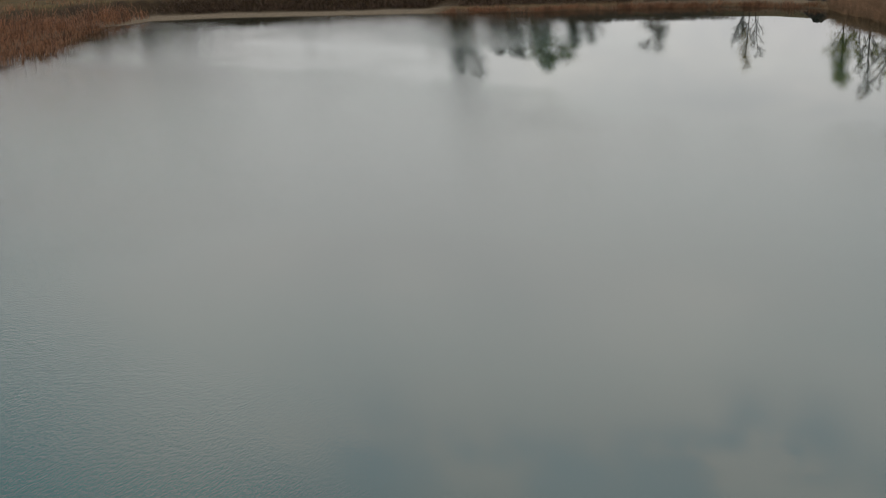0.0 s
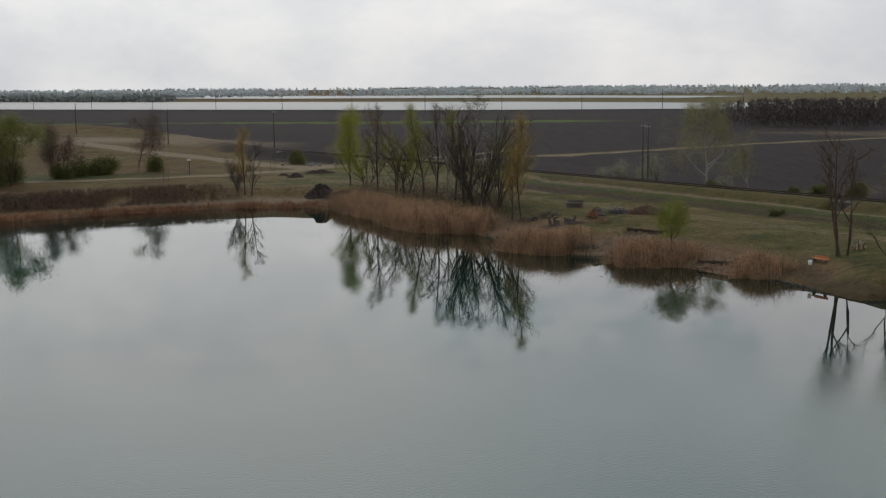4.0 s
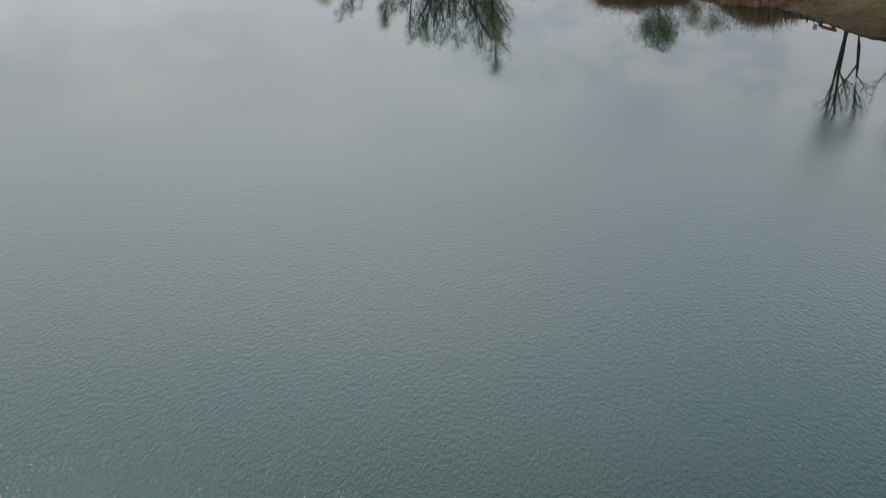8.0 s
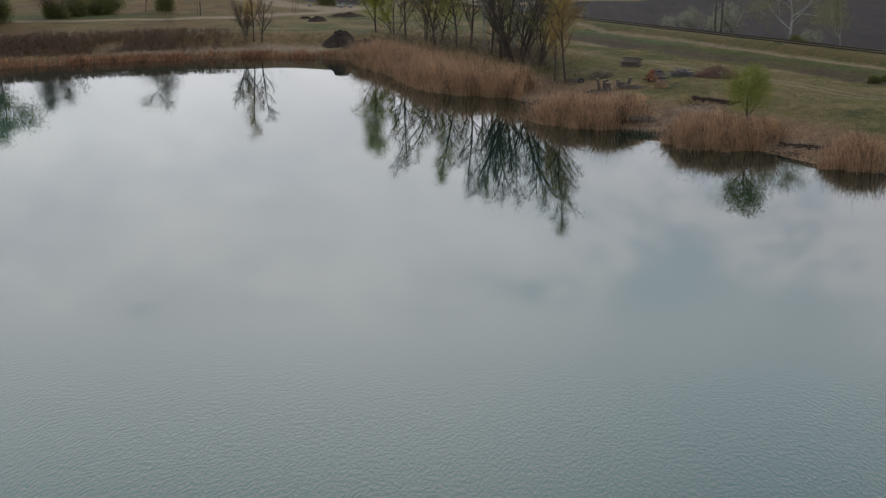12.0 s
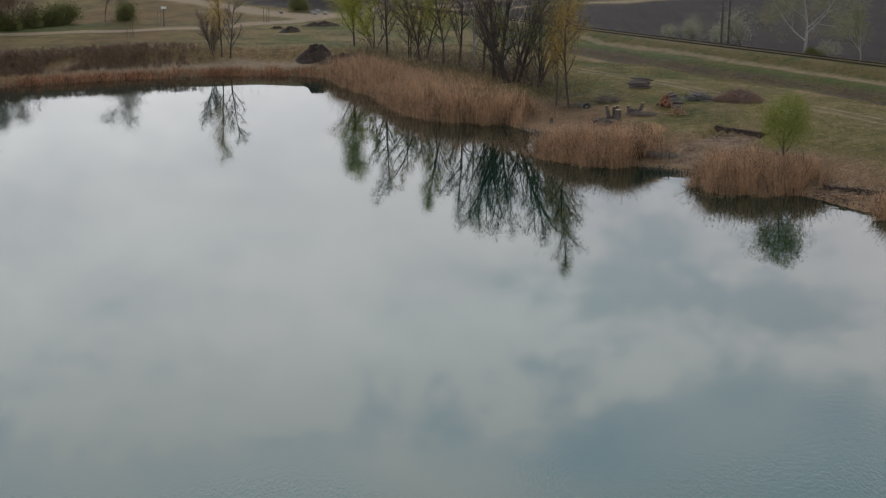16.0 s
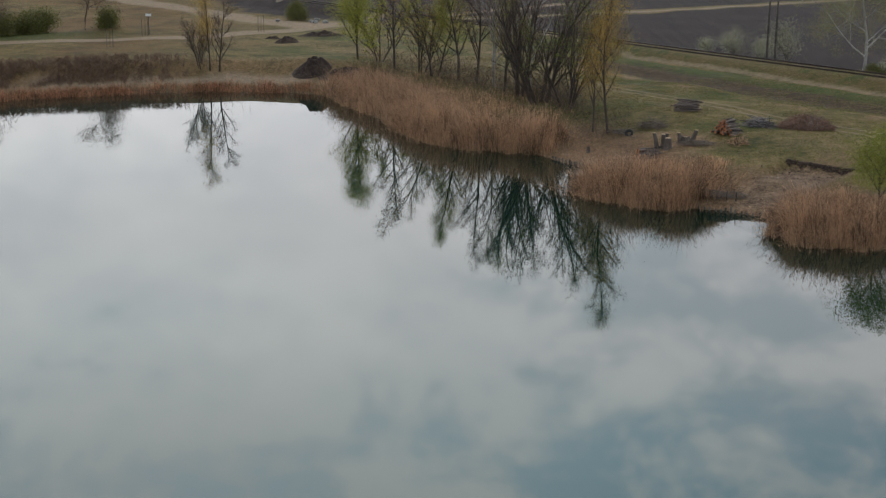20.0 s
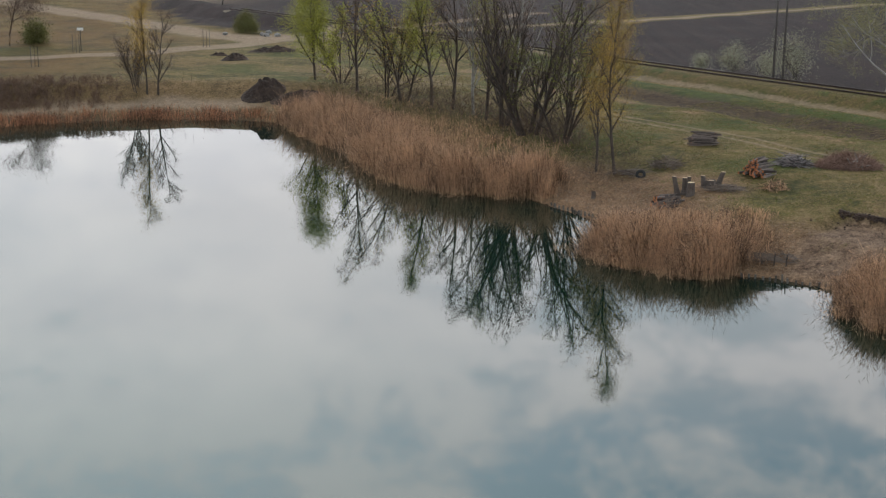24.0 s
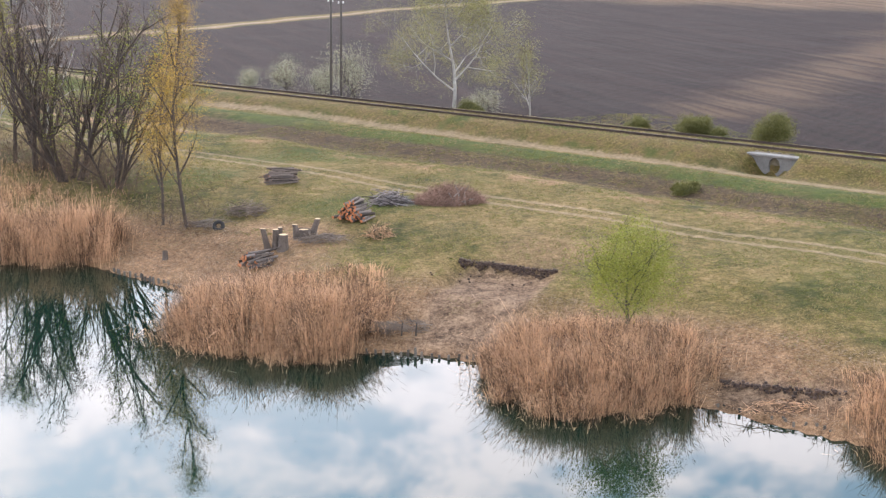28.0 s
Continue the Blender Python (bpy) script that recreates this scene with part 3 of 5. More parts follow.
# the wind reaches the open water; the bank shelters the rest
sep = t.nodes.new("ShaderNodeSeparateXYZ")
t.links.new(pos, sep.inputs[0])
along = node(t, "ShaderNodeMapRange")
for i, q in enumerate((-230.0, -130.0, 0.0, 1.0)):
    along.inputs[i + 1].default_value = q
t.links.new(sep.outputs[1], along.inputs[0])
open_water = ramp(t, along.outputs[0], [(0.0, (0.45, 0.45, 0.45)), (0.30, (0.55, 0.55, 0.55)), (0.47, (1, 1, 1)), (0.72, (0.9, 0.9, 0.9)), (0.95, (0, 0, 0))])
west = node(t, "ShaderNodeMapRange")
for i, q in enumerate((-58.0, -80.0, 0.0, 0.30)):
    west.inputs[i + 1].default_value = q
t.links.new(sep.outputs[0], west.inputs[0])
gusts = math_node(t, "ADD", math_node(t, "ADD", math_node(t, "MULTIPLY", noise_of(t, 0.03, 3.0, 0.55, pos), 0.8), west.outputs[0]), math_node(t, "MULTIPLY", open_water, 0.5))
breeze = ramp(t, gusts, [(0.55, (0.0, 0.0, 0.0)), (0.85, (1, 1, 1))])
cloudy = noise_of(t, 0.03, 3.0, 0.5, pos)
offshore = t.nodes.new("ShaderNodeAttribute")
offshore.attribute_name = "offshore"
body = ramp(t, cloudy, [(0.35, (0.003, 0.044, 0.033)), (0.65, (0.005, 0.066, 0.054))])
# body colour: dark green near the bank to deepen reflections there, teal offshore
t.links.new(mix_rgb(t, offshore.outputs["Fac"], (0.003, 0.0165, 0.0105), body), b.inputs["Base Color"])
b.inputs["Roughness"].default_value = 0.012
b.inputs["IOR"].default_value = 1.33
high = math_node(t, "ADD", math_node(t, "MULTIPLY", ripple, math_node(t, "ADD", 0.010, math_node(t, "MULTIPLY", breeze, 1.1))), math_node(t, "MULTIPLY", swell, 0.07))
bump(t, b, high, 0.30, 0.06)
wm = bpy.data.meshes.new("water")
wx, wy = np.meshgrid(np.arange(-200, 61, 2.0), np.arange(-340, -29, 2.0))
cols, rows_ = wx.shape[1], wx.shape[0]
wm.from_pydata(np.stack([wx.ravel(), wy.ravel(), 0 * wx.ravel()], 1).tolist(), [], [(j * cols + i, j * cols + i + 1, (j + 1) * cols + i + 1, (j + 1) * cols + i) for j in range(rows_ - 1) for i in range(cols - 1)])
wd = wm.attributes.new("offshore", "FLOAT", "POINT")
wd.data.foreach_set("value", (step(distance_to(wx, wy, SHORE, True), 3.0, 34.0) * inside(wx, wy, SHORE)).astype(np.float32).ravel())
wm.materials.append(WATER)
tagged(new("water", wm), "still teal pond water mirroring the cloudy sky", "water", kind="structure")

# ---- mesh helpers ----


def mesh_from(name, verts, faces, mats, index=None, smooth=False):
    m = bpy.data.meshes.new(name)
    m.from_pydata([tuple(v) for v in verts], [], faces)
    for q in mats if isinstance(mats, (list, tuple)) else [mats]:
        m.materials.append(q)
    if index is not None:
        m.polygons.foreach_set("material_index", index)
    if smooth:
        m.polygons.foreach_set("use_smooth", [True] * len(m.polygons))
    m.update()
    return m


def place(name, mesh, parent=None, m=None, label="", category="", group="", kind=""):
    ob = new(name, mesh)
    if parent is not None:
        ob.parent = parent
    if m is not None:
        ob.matrix_basis = m
    return tagged(ob, label, category, group, kind)


def part(name, bm, mat, parent, label=""):
    m = bpy.data.meshes.new(name)
    bm.to_mesh(m)
    bm.free()
    m.materials.append(mat)
    return place(name, m, parent, label=label)


def empty(name, m, label, category, group="", kind=""):
    return place(name, None, None, m, label, category, group, kind)


def box(sx, sy, sz, at=(0, 0, 0), bevel=0.0, turn=None):
    bm = bmesh.new()
    bmesh.ops.create_cube(bm, size=1.0, matrix=Matrix.Diagonal((sx, sy, sz, 1)))
    if bevel:
        bmesh.ops.bevel(bm, geom=bm.edges[:], offset=bevel, segments=1, affect="EDGES")
    bm.transform(Matrix.Translation(at) @ (turn or Matrix.Identity(4)))
    return bm


def tube(points, radii, sides, verts, faces):
    """A tapered tube along points."""
    base, n = len(verts), len(points)
    pts = [Vector(p) for p in points]
    for i, p in enumerate(pts):
        d = (pts[min(i + 1, n - 1)] - pts[max(i - 1, 0)]).normalized()
        u = d.orthogonal().normalized()
        if abs(d.z) < 0.99:
            u = d.cross(Vector((0, 0, 1))).normalized()
        w = d.cross(u)
        for k in range(sides):
            a = 2 * math.pi * k / sides
            verts.append(p + (u * math.cos(a) + w * math.sin(a)) * radii[i])
    for i in range(n - 1):
        for k in range(sides):
            a, c = base + i * sides + k, base + i * sides + (k + 1) % sides
            faces.append((a, c, c + sides, a + sides))
    faces.append(tuple(base + (n - 1) * sides + k for k in range(sides)))


def card_mesh(name, centres, size, mat, seed, slim=0.42, rise=0.0):
    """One small pointed leaf or twig at each centre, turned at random."""
    rs = np.random.RandomState(seed % 100000)
    c = np.asarray(centres, float).reshape(-1, 3)
    n = len(c)
    a = rs.normal(size=(n, 3)) * (1, 1, 0.8) + (0, 0, rise)
    a /= np.linalg.norm(a, axis=1, keepdims=True) + 1e-9
    u = np.cross(a, rs.normal(size=(n, 3)))
    u /= np.linalg.norm(u, axis=1, keepdims=True) + 1e-9
    s = np.asarray(size, float).reshape(-1, 1) * rs.uniform(0.5, 1.4, (n, 1))
    v = np.stack([c - a * s, c + u * s * slim, c + a * s, c - u * s * slim], 1).reshape(-1, 3)
    m = bpy.data.meshes.new(name)
    m.vertices.add(4 * n)
    m.vertices.foreach_set("co", v.astype(np.float32).ravel())
    m.loops.add(4 * n)
    m.loops.foreach_set("vertex_index", np.arange(4 * n, dtype=np.int32))
    m.polygons.add(n)
    m.polygons.foreach_set("loop_start", np.arange(0, 4 * n, 4, dtype=np.int32))
    m.materials.append(mat)
    m.update(calc_edges=True)
    return m


def around(rs, centres, count, spread):
    c = np.repeat(np.array([tuple(q) for q in centres], float), count, axis=0)
    return c + rs.normal(size=c.shape) * (spread, spread, spread * 0.9)


def grow(rng, start, way, length, radius, level, spec, limbs, tips):
    """One limb and, by recursion, the limbs that leave it."""
    n = 5 if level == 0 else 4
    pts, radii, p, d = [start], [radius], Vector(start), Vector(way).normalized()
    for i in range(n):
        d = (d + Vector((rng.gauss(0, spec["bend"]), rng.gauss(0, spec["bend"]), spec["lift"] * (0.4 if level else 0.15)))).normalized()
        p = p + d * (length / n)
        pts.append(p.copy())
        radii.append(radius * (1 - 0.8 * (i + 1) / n) + 0.004)
    limbs.append((pts, radii, 6 if level == 0 else 4 if level == 1 else 3))
    if level >= spec["levels"]:
        tips.append(pts[-1])
        tips.append(pts[-2])
        return
    kids = spec["kids"][level]
    for k in range(kids):
        f = spec["bare"] + (1 - spec["bare"]) * (k + rng.random()) / kids if level == 0 else 0.2 + 0.8 * (k + rng.random()) / kids
        i = min(int(f * n), n - 1)
        at = pts[i].lerp(pts[i + 1], f * n - i)
        axis = (pts[i + 1] - pts[i]).normalized()
        side = axis.orthogonal().normalized()
        side.rotate(Matrix.Rotation(rng.uniform(0, 6.283), 3, axis))
        ang = radians(rng.gauss(spec["angle"], 8))
        child = axis * math.cos(ang) + side * math.sin(ang)
        reach = length * spec["reach"] * rng.uniform(0.7, 1.15) * ((1.25 - 0.75 * f) if level == 0 else 0.85)
        grow(rng, at, child, reach, max(radii[i] * 0.55, 0.008), level + 1, spec, limbs, tips)
    tips.append(pts[-1])


TREE_KINDS = {
    "poplar": dict(levels=3, kids=(17, 5, 2), bare=0.12, angle=30, reach=0.31, bend=0.07, lift=0.20),
    "aspen": dict(levels=3, kids=(18, 5, 2), bare=0.18, angle=30, reach=0.27, bend=0.07, lift=0.20),
    "willow": dict(levels=3, kids=(9, 5, 3), bare=0.10, angle=28, reach=0.46, bend=0.10, lift=0.17),
    "alder": dict(levels=3, kids=(15, 5, 3), bare=0.15, angle=32, reach=0.34, bend=0.06, lift=0.18),
    "broad": dict(levels=3, kids=(9, 6, 4), bare=0.24, angle=48, reach=0.50, bend=0.12, lift=0.08),
    "forked": dict(levels=3, kids=(8, 5, 4), bare=0.32, angle=32, reach=0.40, bend=0.09, lift=0.14),
    "spreading": dict(levels=3, kids=(9, 6, 4), bare=0.13, angle=56, reach=0.58, bend=0.13, lift=0.10),
    "bush": dict(levels=2, kids=(9, 6), bare=0.05, angle=42, reach=0.62, bend=0.1, lift=0.08),
}


def tree(name, at, height, kind, bark, leaf, label, seed, stems=1, girth=0.012, lean=0.06, leaves=6, leaf_size=0.07, spread=0.22, group="", category="tree", fork=0.0, twigs=3, ball=None, twig_width=0.018, twig_spread=0.024):
    rng = random.Random(seed)
    top = empty(name, pose(at[0], at[1], ground_z(*at[:2]) if len(at) == 2 else at[2], 0, 0, rng.uniform(0, 360)), label, category, group)
    tips = []
    for s in range(stems):
        limbs = []
        a = rng.uniform(0, 6.283)
        off = 0.0 if stems == 1 else 0.25 + 0.25 * rng.random()
        k = lean if stems == 1 else fork or 0.22
        way = Vector((math.cos(a) * k * rng.uniform(0.5, 1.2), math.sin(a) * k * rng.uniform(0.5, 1.2), 1))
        hh = height * (1 if s == 0 else rng.uniform(0.62, 0.98))
        grow(rng, Vector((math.cos(a) * off, math.sin(a) * off, -0.25)), way, hh * 0.96, height * girth * (1 if stems == 1 else 0.8), 0, TREE_KINDS[kind], limbs, tips)
        verts, faces = [], []
        for pts, radii, sides in limbs:
            tube(pts, radii, sides, verts, faces)
        place("trunk" if stems == 1 else "stem", mesh_from("trunk", verts, faces, bark, smooth=True), top)
    if twigs:
        rs = np.random.RandomState(seed)
        place("twig_haze", card_mesh("twig_haze", around(rs, tips, twigs, twig_spread * height), 0.034 * height, BUD if bark is not REDBARK else TWIG_RED, seed + 1, twig_width, 0.8), top, label="haze of fine brown twigs", kind="stuff")
    if leaves:
        rs = np.random.RandomState(seed + 2)
        centres = around(rs, tips, leaves, spread)
        if ball:
            # a rounded crown: leafy sprays fill an uneven ball round the limbs
            cz, rx, rz, n = ball
            u = rs.normal(size=(n, 3))
            u *= (rs.random_sample((n, 1)) ** 0.45) / np.linalg.norm(u, axis=1, keepdims=True)
            u *= 1 + 0.30 * wobble(u[:, :1] * 3 + u[:, 2:], u[:, 1:2] * 3 - u[:, 2:], 2.2, seed % 9)
            centres = np.concatenate([centres[np.linalg.norm((centres - (0, 0, cz)) / (rx, rx, rz), axis=1) < 1.12], u * (rx, rx, rz) + (0, 0, cz)])
        place("crown", card_mesh("crown", centres, leaf_size, leaf, seed + 3), top)
    return top


def stand(px, py, poly):
    return bool(inside(np.array([px]), np.array([py]), poly)[0])


def reed_bed(name, poly, per_m2, height, mat, label, seed, plume=0.16, floor=-0.3, fan=0.24, thick=1.0):
    """A bed of dry stems in leaning tufts, with blades and feathery heads, too many to count."""
    rs = np.random.RandomState(seed)
    xs, ys = [p[0] for p in poly], [p[1] for p in poly]
    cx, cy = sum(xs) / len(xs), sum(ys) / len(ys)
    x0, x1, y0, y1 = min(xs) - 1.1, max(xs) + 1.1, min(ys) - 1.1, max(ys) + 1.1
    n = int((x1 - x0) * (y1 - y0) * per_m2)
    # stems rise from tussocks and splay outwards
    many = max(3, n // 90)
    hub = rs.randint(0, many, n)
    hx, hy = rs.uniform(x0, x1, many)[hub], rs.uniform(y0, y1, many)[hub]
    loose = np.where(rs.random_sample(n) < 0.25, 0.6, 0.19) * max(1.0, (per_m2 / 400.0) ** -0.5)
    ox, oy = rs.normal(0, 1, n) * loose, rs.normal(0, 1, n) * loose
    px, py = hx + ox, hy + oy
    vigour = rs.uniform(0.72, 1.15, many)[hub]
    sway_x, sway_y = rs.normal(0, 0.17, many)[hub], rs.normal(0, 0.17, many)[hub]
    edge = np.where(inside(px, py, poly), 1, -1) * distance_to(px, py, poly, True)
    rough = edge + 0.40 * wobble(px, py, 1.6, seed % 7) + 0.30 * wobble(px, py, 0.6, seed % 5)
    ok = (rough > 0.1) | ((rough > -0.75) & (rs.random_sample(n) < 0.035))
    px, py, edge, ox, oy, vigour, sway_x, sway_y = (q[ok] for q in (px, py, edge, ox, oy, vigour, sway_x, sway_y))
    land = land_height(px, py)
    tuft, patch = wobble(px, py, 0.55, 5), wobble(px, py, 2.0, seed % 9)
    keep = rs.random_sample(len(px)) > 0.75 * step(land, 0.4, 1.4) + 0.3 * step(tuft, 0.0, 0.8)
    px, py, edge, land, tuft, patch, ox, oy, vigour, sway_x, sway_y = (q[keep] for q in (px, py, edge, land, tuft, patch, ox, oy, vigour, sway_x, sway_y))
    n = len(px)
    pz = np.maximum(land, floor)
    # shorter and thinner up the bank, tallest at the water
    h = height * (0.60 + 0.40 * step(edge, -0.4, 1.0)) * (1 - 0.62 * step(land, 0.25, 1.25)) * (1 + 0.28 * patch) * vigour * rs.uniform(0.5, 1.2, n)
    h = np.maximum(h * np.where(rs.random_sample(n) < 0.03, 1.3, 1.0), 0.3)
    a = rs.uniform(0, 6.283, n)
    tilt = np.abs(rs.normal(0, 0.17, n)) + np.where(rs.random_sample(n) < 0.14, rs.uniform(0.25, 1.1, n), 0.0)
    k = fan * np.clip(1 - np.maximum(edge, 0) / 1.2, 0, 1) / np.maximum(np.hypot(px - cx, py - cy), 0.5)
    dx = np.cos(a) * tilt + (px - cx) * k + sway_x + np.clip(ox * 0.9, -0.5, 0.5) - 0.06
    dy = np.sin(a) * tilt + (py - cy) * k + sway_y + np.clip(oy * 0.9, -0.5, 0.5)
    lean = np.hypot(dx, dy)
    rise = np.maximum(0.30, 1 - 0.45 * lean * lean)
    w = 0.0060 * rs.uniform(0.6, 1.6, n) * thick
    b = rs.uniform(0, 3.14, n)
    wx, wy = np.cos(b) * w, np.sin(b) * w
    foot = np.stack([px, py, pz - 0.2], 1)
    mid_ = np.stack([px + dx * h * 0.34, py + dy * h * 0.34, pz + h * 0.56], 1)
    tip = np.stack([px + dx * h, py + dy * h, pz + h * rise], 1)
    side = np.stack([wx, wy, 0 * wx], 1)
    stems = np.stack([foot - side, foot + side, mid_ + side, mid_ - side, tip], 1).reshape(-1, 3)
    i = np.arange(n)[:, None] * 5
    faces = (i + [0, 1, 2, 3]).tolist() + (i + [3, 2, 4]).tolist()
    # a hanging blade on some
    bladed = rs.random_sample(n) < 0.45
    f = rs.uniform(0.3, 0.95, (n, 1))
    q = foot + (mid_ - foot) * np.minimum(f * 1.6, 1) + (tip - mid_) * np.maximum(f * 1.6 - 1, 0) / 0.6
    c, r = rs.uniform(0, 6.283, (n, 1)), rs.uniform(0.06, 0.22, (n, 1))
    e = q + np.concatenate([np.cos(c) * r, np.sin(c) * r, rs.uniform(-0.08, 0.34, (n, 1))], 1)
    bend = (q + e) / 2 + np.stack([-wy * 0.6, wx * 0.6, 0 * wx + 0.03], 1)
    blades = np.stack([q, bend, e], 1).reshape(-1, 3)
    i = 5 * n + np.arange(n)[:, None] * 3
    faces += (i + [0, 1, 2])[bladed].tolist()
    # drooping heads on some of the tall ones
    tall = np.nonzero((rs.random_sample(n) < plume) & (h > 0.55 * height))[0]
    m = len(tall)
    tp, pw = tip[tall], rs.uniform(0.004, 0.009, (m, 1)) * thick
    ex = np.concatenate([(dx[tall] * 0.3 + 0.12 * np.cos(a[tall]))[:, None], (dy[tall] * 0.3 + 0.12 * np.sin(a[tall]))[:, None], np.full((m, 1), 0.2)], 1)
    wide = np.concatenate([pw, 0 * pw, 0 * pw], 1)
    heads = np.stack([tp, tp + ex * 0.5 - wide, tp + ex, tp + ex * 0.5 + wide], 1).reshape(-1, 3)
    i = 8 * n + np.arange(m)[:, None] * 4
    faces += (i + [0, 1, 2, 3]).tolist()
    mesh = bpy.data.meshes.new(name)
    mesh.from_pydata(np.concatenate([stems, blades, heads]).tolist(), [], faces)
    mesh.materials.append(mat)
    mesh.materials.append(PLUME)
    mesh.polygons.foreach_set("material_index", [0] * (2 * n + int(bladed.sum())) + [1] * m)
    mesh.update()
    return place(name, mesh, label=label, category="reeds", kind="stuff")


# ---- reed beds along the bank ----
reed_bed("reed_bed", [(-28.7, -98.5), (-27.9, -100.8), (-26.5, -101.9), (-25.0, -103.6), (-23.5, -103.9), (-22.2, -102.6), (-20.6, -100.2), (-20.2, -98.0), (-21.6, -97.0), (-23.6, -96.8), (-25.6, -96.6), (-27.4, -96.8)],
         680, 1.5, REED, "bed of dry brown reeds standing in shallow water", 11)
reed_bed("reed_bed", [(-19.0, -105.6), (-19.6, -108.7), (-18.9, -110.9), (-17.3, -111.1), (-15.6, -111.1), (-13.9, -110.6), (-12.4, -108.8), (-12.9, -107.0), (-14.4, -106.0), (-16.6, -105.0), (-18.0, -104.9)],
         680, 1.5, REED, "bed of dry brown reeds below the lime-green bush", 12)
reed_bed("reed_bed", [(-47.2, -61.8), (-44.6, -67.5), (-41.2, -74.8), (-38.4, -82.6), (-36.0, -86.2), (-33.2, -87.2), (-29.4, -88.4), (-28.2, -86.4), (-29.8, -82.2), (-32.4, -77.2), (-36.0, -70.6), (-39.8, -64.2), (-43.4, -59.6)],
         360, 1.85, REED, "long bed of dry brown reeds beside the tree group", 13)
reed_bed("reed_bed", [(-11.2, -114.6), (-11.7, -115.9), (-10.6, -117.4), (-8.4, -117.8), (-7.0, -116.2), (-7.8, -113.9), (-9.8, -112.6)],
         340, 1.4, REED, "bed of dry brown reeds beside the orange board", 14)
reed_bed("reed_bed", [(-124.0, -98.5), (-123.5, -108.0), (-120.5, -116.0), (-117.5, -126.5), (-113.5, -132.0), (-112.0, -146.0), (-113.0, -165.0), (-119, -165), (-125.0, -146.0), (-134.0, -125.0), (-140.0, -108.0), (-134.0, -96.5)],
         13, 2.0, REED_FAR, "wide bed of rusty dry reeds at the pond's corner", 15, thick=3.5)
reed_bed("reed_fringe", [(-47.0, -61.6), (-50.8, -61.2), (-54.8, -61.2), (-62.0, -63.2), (-70.0, -67.6), (-79.9, -75.6), (-88.0, -80.2), (-94.0, -82.6), (-92.0, -79.6), (-80.0, -72.0), (-70.0, -64.2), (-62.0, -60.2), (-54.8, -58.4), (-48.0, -58.6)],
         60, 0.8, REED_FAR, "low fringe of dry reeds along the far bank", 16, plume=0.05, thick=1.8)

reed_bed("dry_weeds", [(-43.0, -55.5), (-38.6, -60.5), (-34.0, -67.5), (-30.8, -73.5), (-27.0, -79.5), (-26.4, -82.5), (-28.4, -84.5), (-31.0, -80.0), (-33.6, -75.0), (-38.0, -67.0), (-42.0, -60.5)],
         60, 1.5, REED, "tall dry weeds round the feet of the trees", 17, plume=0.3)

# ---- trees of the near bank ----
BARE = "leafless spring tree with brown buds on the bank"
tree("tree", (-45.3, -52.3), 8.6, "poplar", BARK, LEAF_LIME, "slender tree with fresh lime-green leaves", 21, leaves=100, leaf_size=0.036, spread=0.42)
tree("tree", (-43.3, -54.2), 6.5, "willow", BARK, LEAF_LIME, "low leaning tree with sparse lime leaves", 22, stems=3, leaves=5, fork=0.45)
tree("tree", (-41.7, -57.0), 9.4, "alder", BARK, BUD, BARE, 23, leaves=2, leaf_size=0.05)
tree("tree", (-39.4, -60.0), 7.0, "willow", BARK, LEAF_LIME, "leaning willow with its first yellow-green leaves", 43, stems=3, leaves=3, leaf_size=0.045, fork=0.4)
tree("tree", (-37.9, -62.4), 9.2, "willow", BARK, LEAF_YELLOW, "many-stemmed tree with a few yellow-green leaves", 24, stems=3, leaves=3, leaf_size=0.045)
tree("tree", (-36.0, -65.0), 9.8, "aspen", BARK, LEAF_LIME, "slender tree with lime leaves at its top", 25, leaves=40, leaf_size=0.035, spread=0.3)
tree("tree", (-34.6, -66.8), 9.5, "alder", BARK, BUD, BARE, 26, leaves=2, leaf_size=0.05)
tree("tree", (-33.2, -69.4), 9.6, "alder", BARK_PALE, BUD, "pale-barked leafless tree among the reeds", 27, leaves=2, leaf_size=0.05)
tree("tree", (-32.4, -71.6), 9.6, "aspen", BARK, LEAF_LIME, "tall tree with thin yellow-green foliage", 44, leaves=14, leaf_size=0.032, spread=0.3)
tree("tree", (-31.4, -73.6), 9.5, "willow", BARK, BUD, "dark many-stemmed willow leaning outward", 28, stems=4, leaves=1, leaf_size=0.05, fork=0.5, girth=0.019, twigs=1)
tree("tree", (-30.0, -77.2), 9.7, "willow", BARK, BUD, "dark many-stemmed willow by the reeds", 29, stems=5, leaves=1, leaf_size=0.05, fork=0.36, girth=0.019, twigs=1)
tree("tree", (-28.2, -79.4), 8.2, "willow", BARK, LEAF_GREEN, "willow thicket with first small leaves", 30, stems=6, leaves=3, leaf_size=0.045, fork=0.32, twigs=2)
tree("tree", (-30.6, -69.0), 10.8, "alder", BARK_PALE, BUD, "tall pale-barked leafless poplar", 31, leaves=3, leaf_size=0.06)
tree("tree", (-25.9, -87.2), 9.8, "aspen", BARK, LEAF_YELLOW, "slender tree with yellow spring leaves", 32, leaves=42, leaf_size=0.022, spread=0.34, girth=0.009)
tree("tree", (-26.8, -86.2), 7.6, "aspen", BARK, LEAF_YELLOW, "thin tree with yellow spring leaves", 33, leaves=30, leaf_size=0.022, spread=0.32, girth=0.009)
tree("tree", (-57.6, -55.4), 7.6, "aspen", BARK, LEAF_YELLOW, "slender bank tree with yellow-green top", 34, leaves=16, leaf_size=0.035, spread=0.36, girth=0.009)
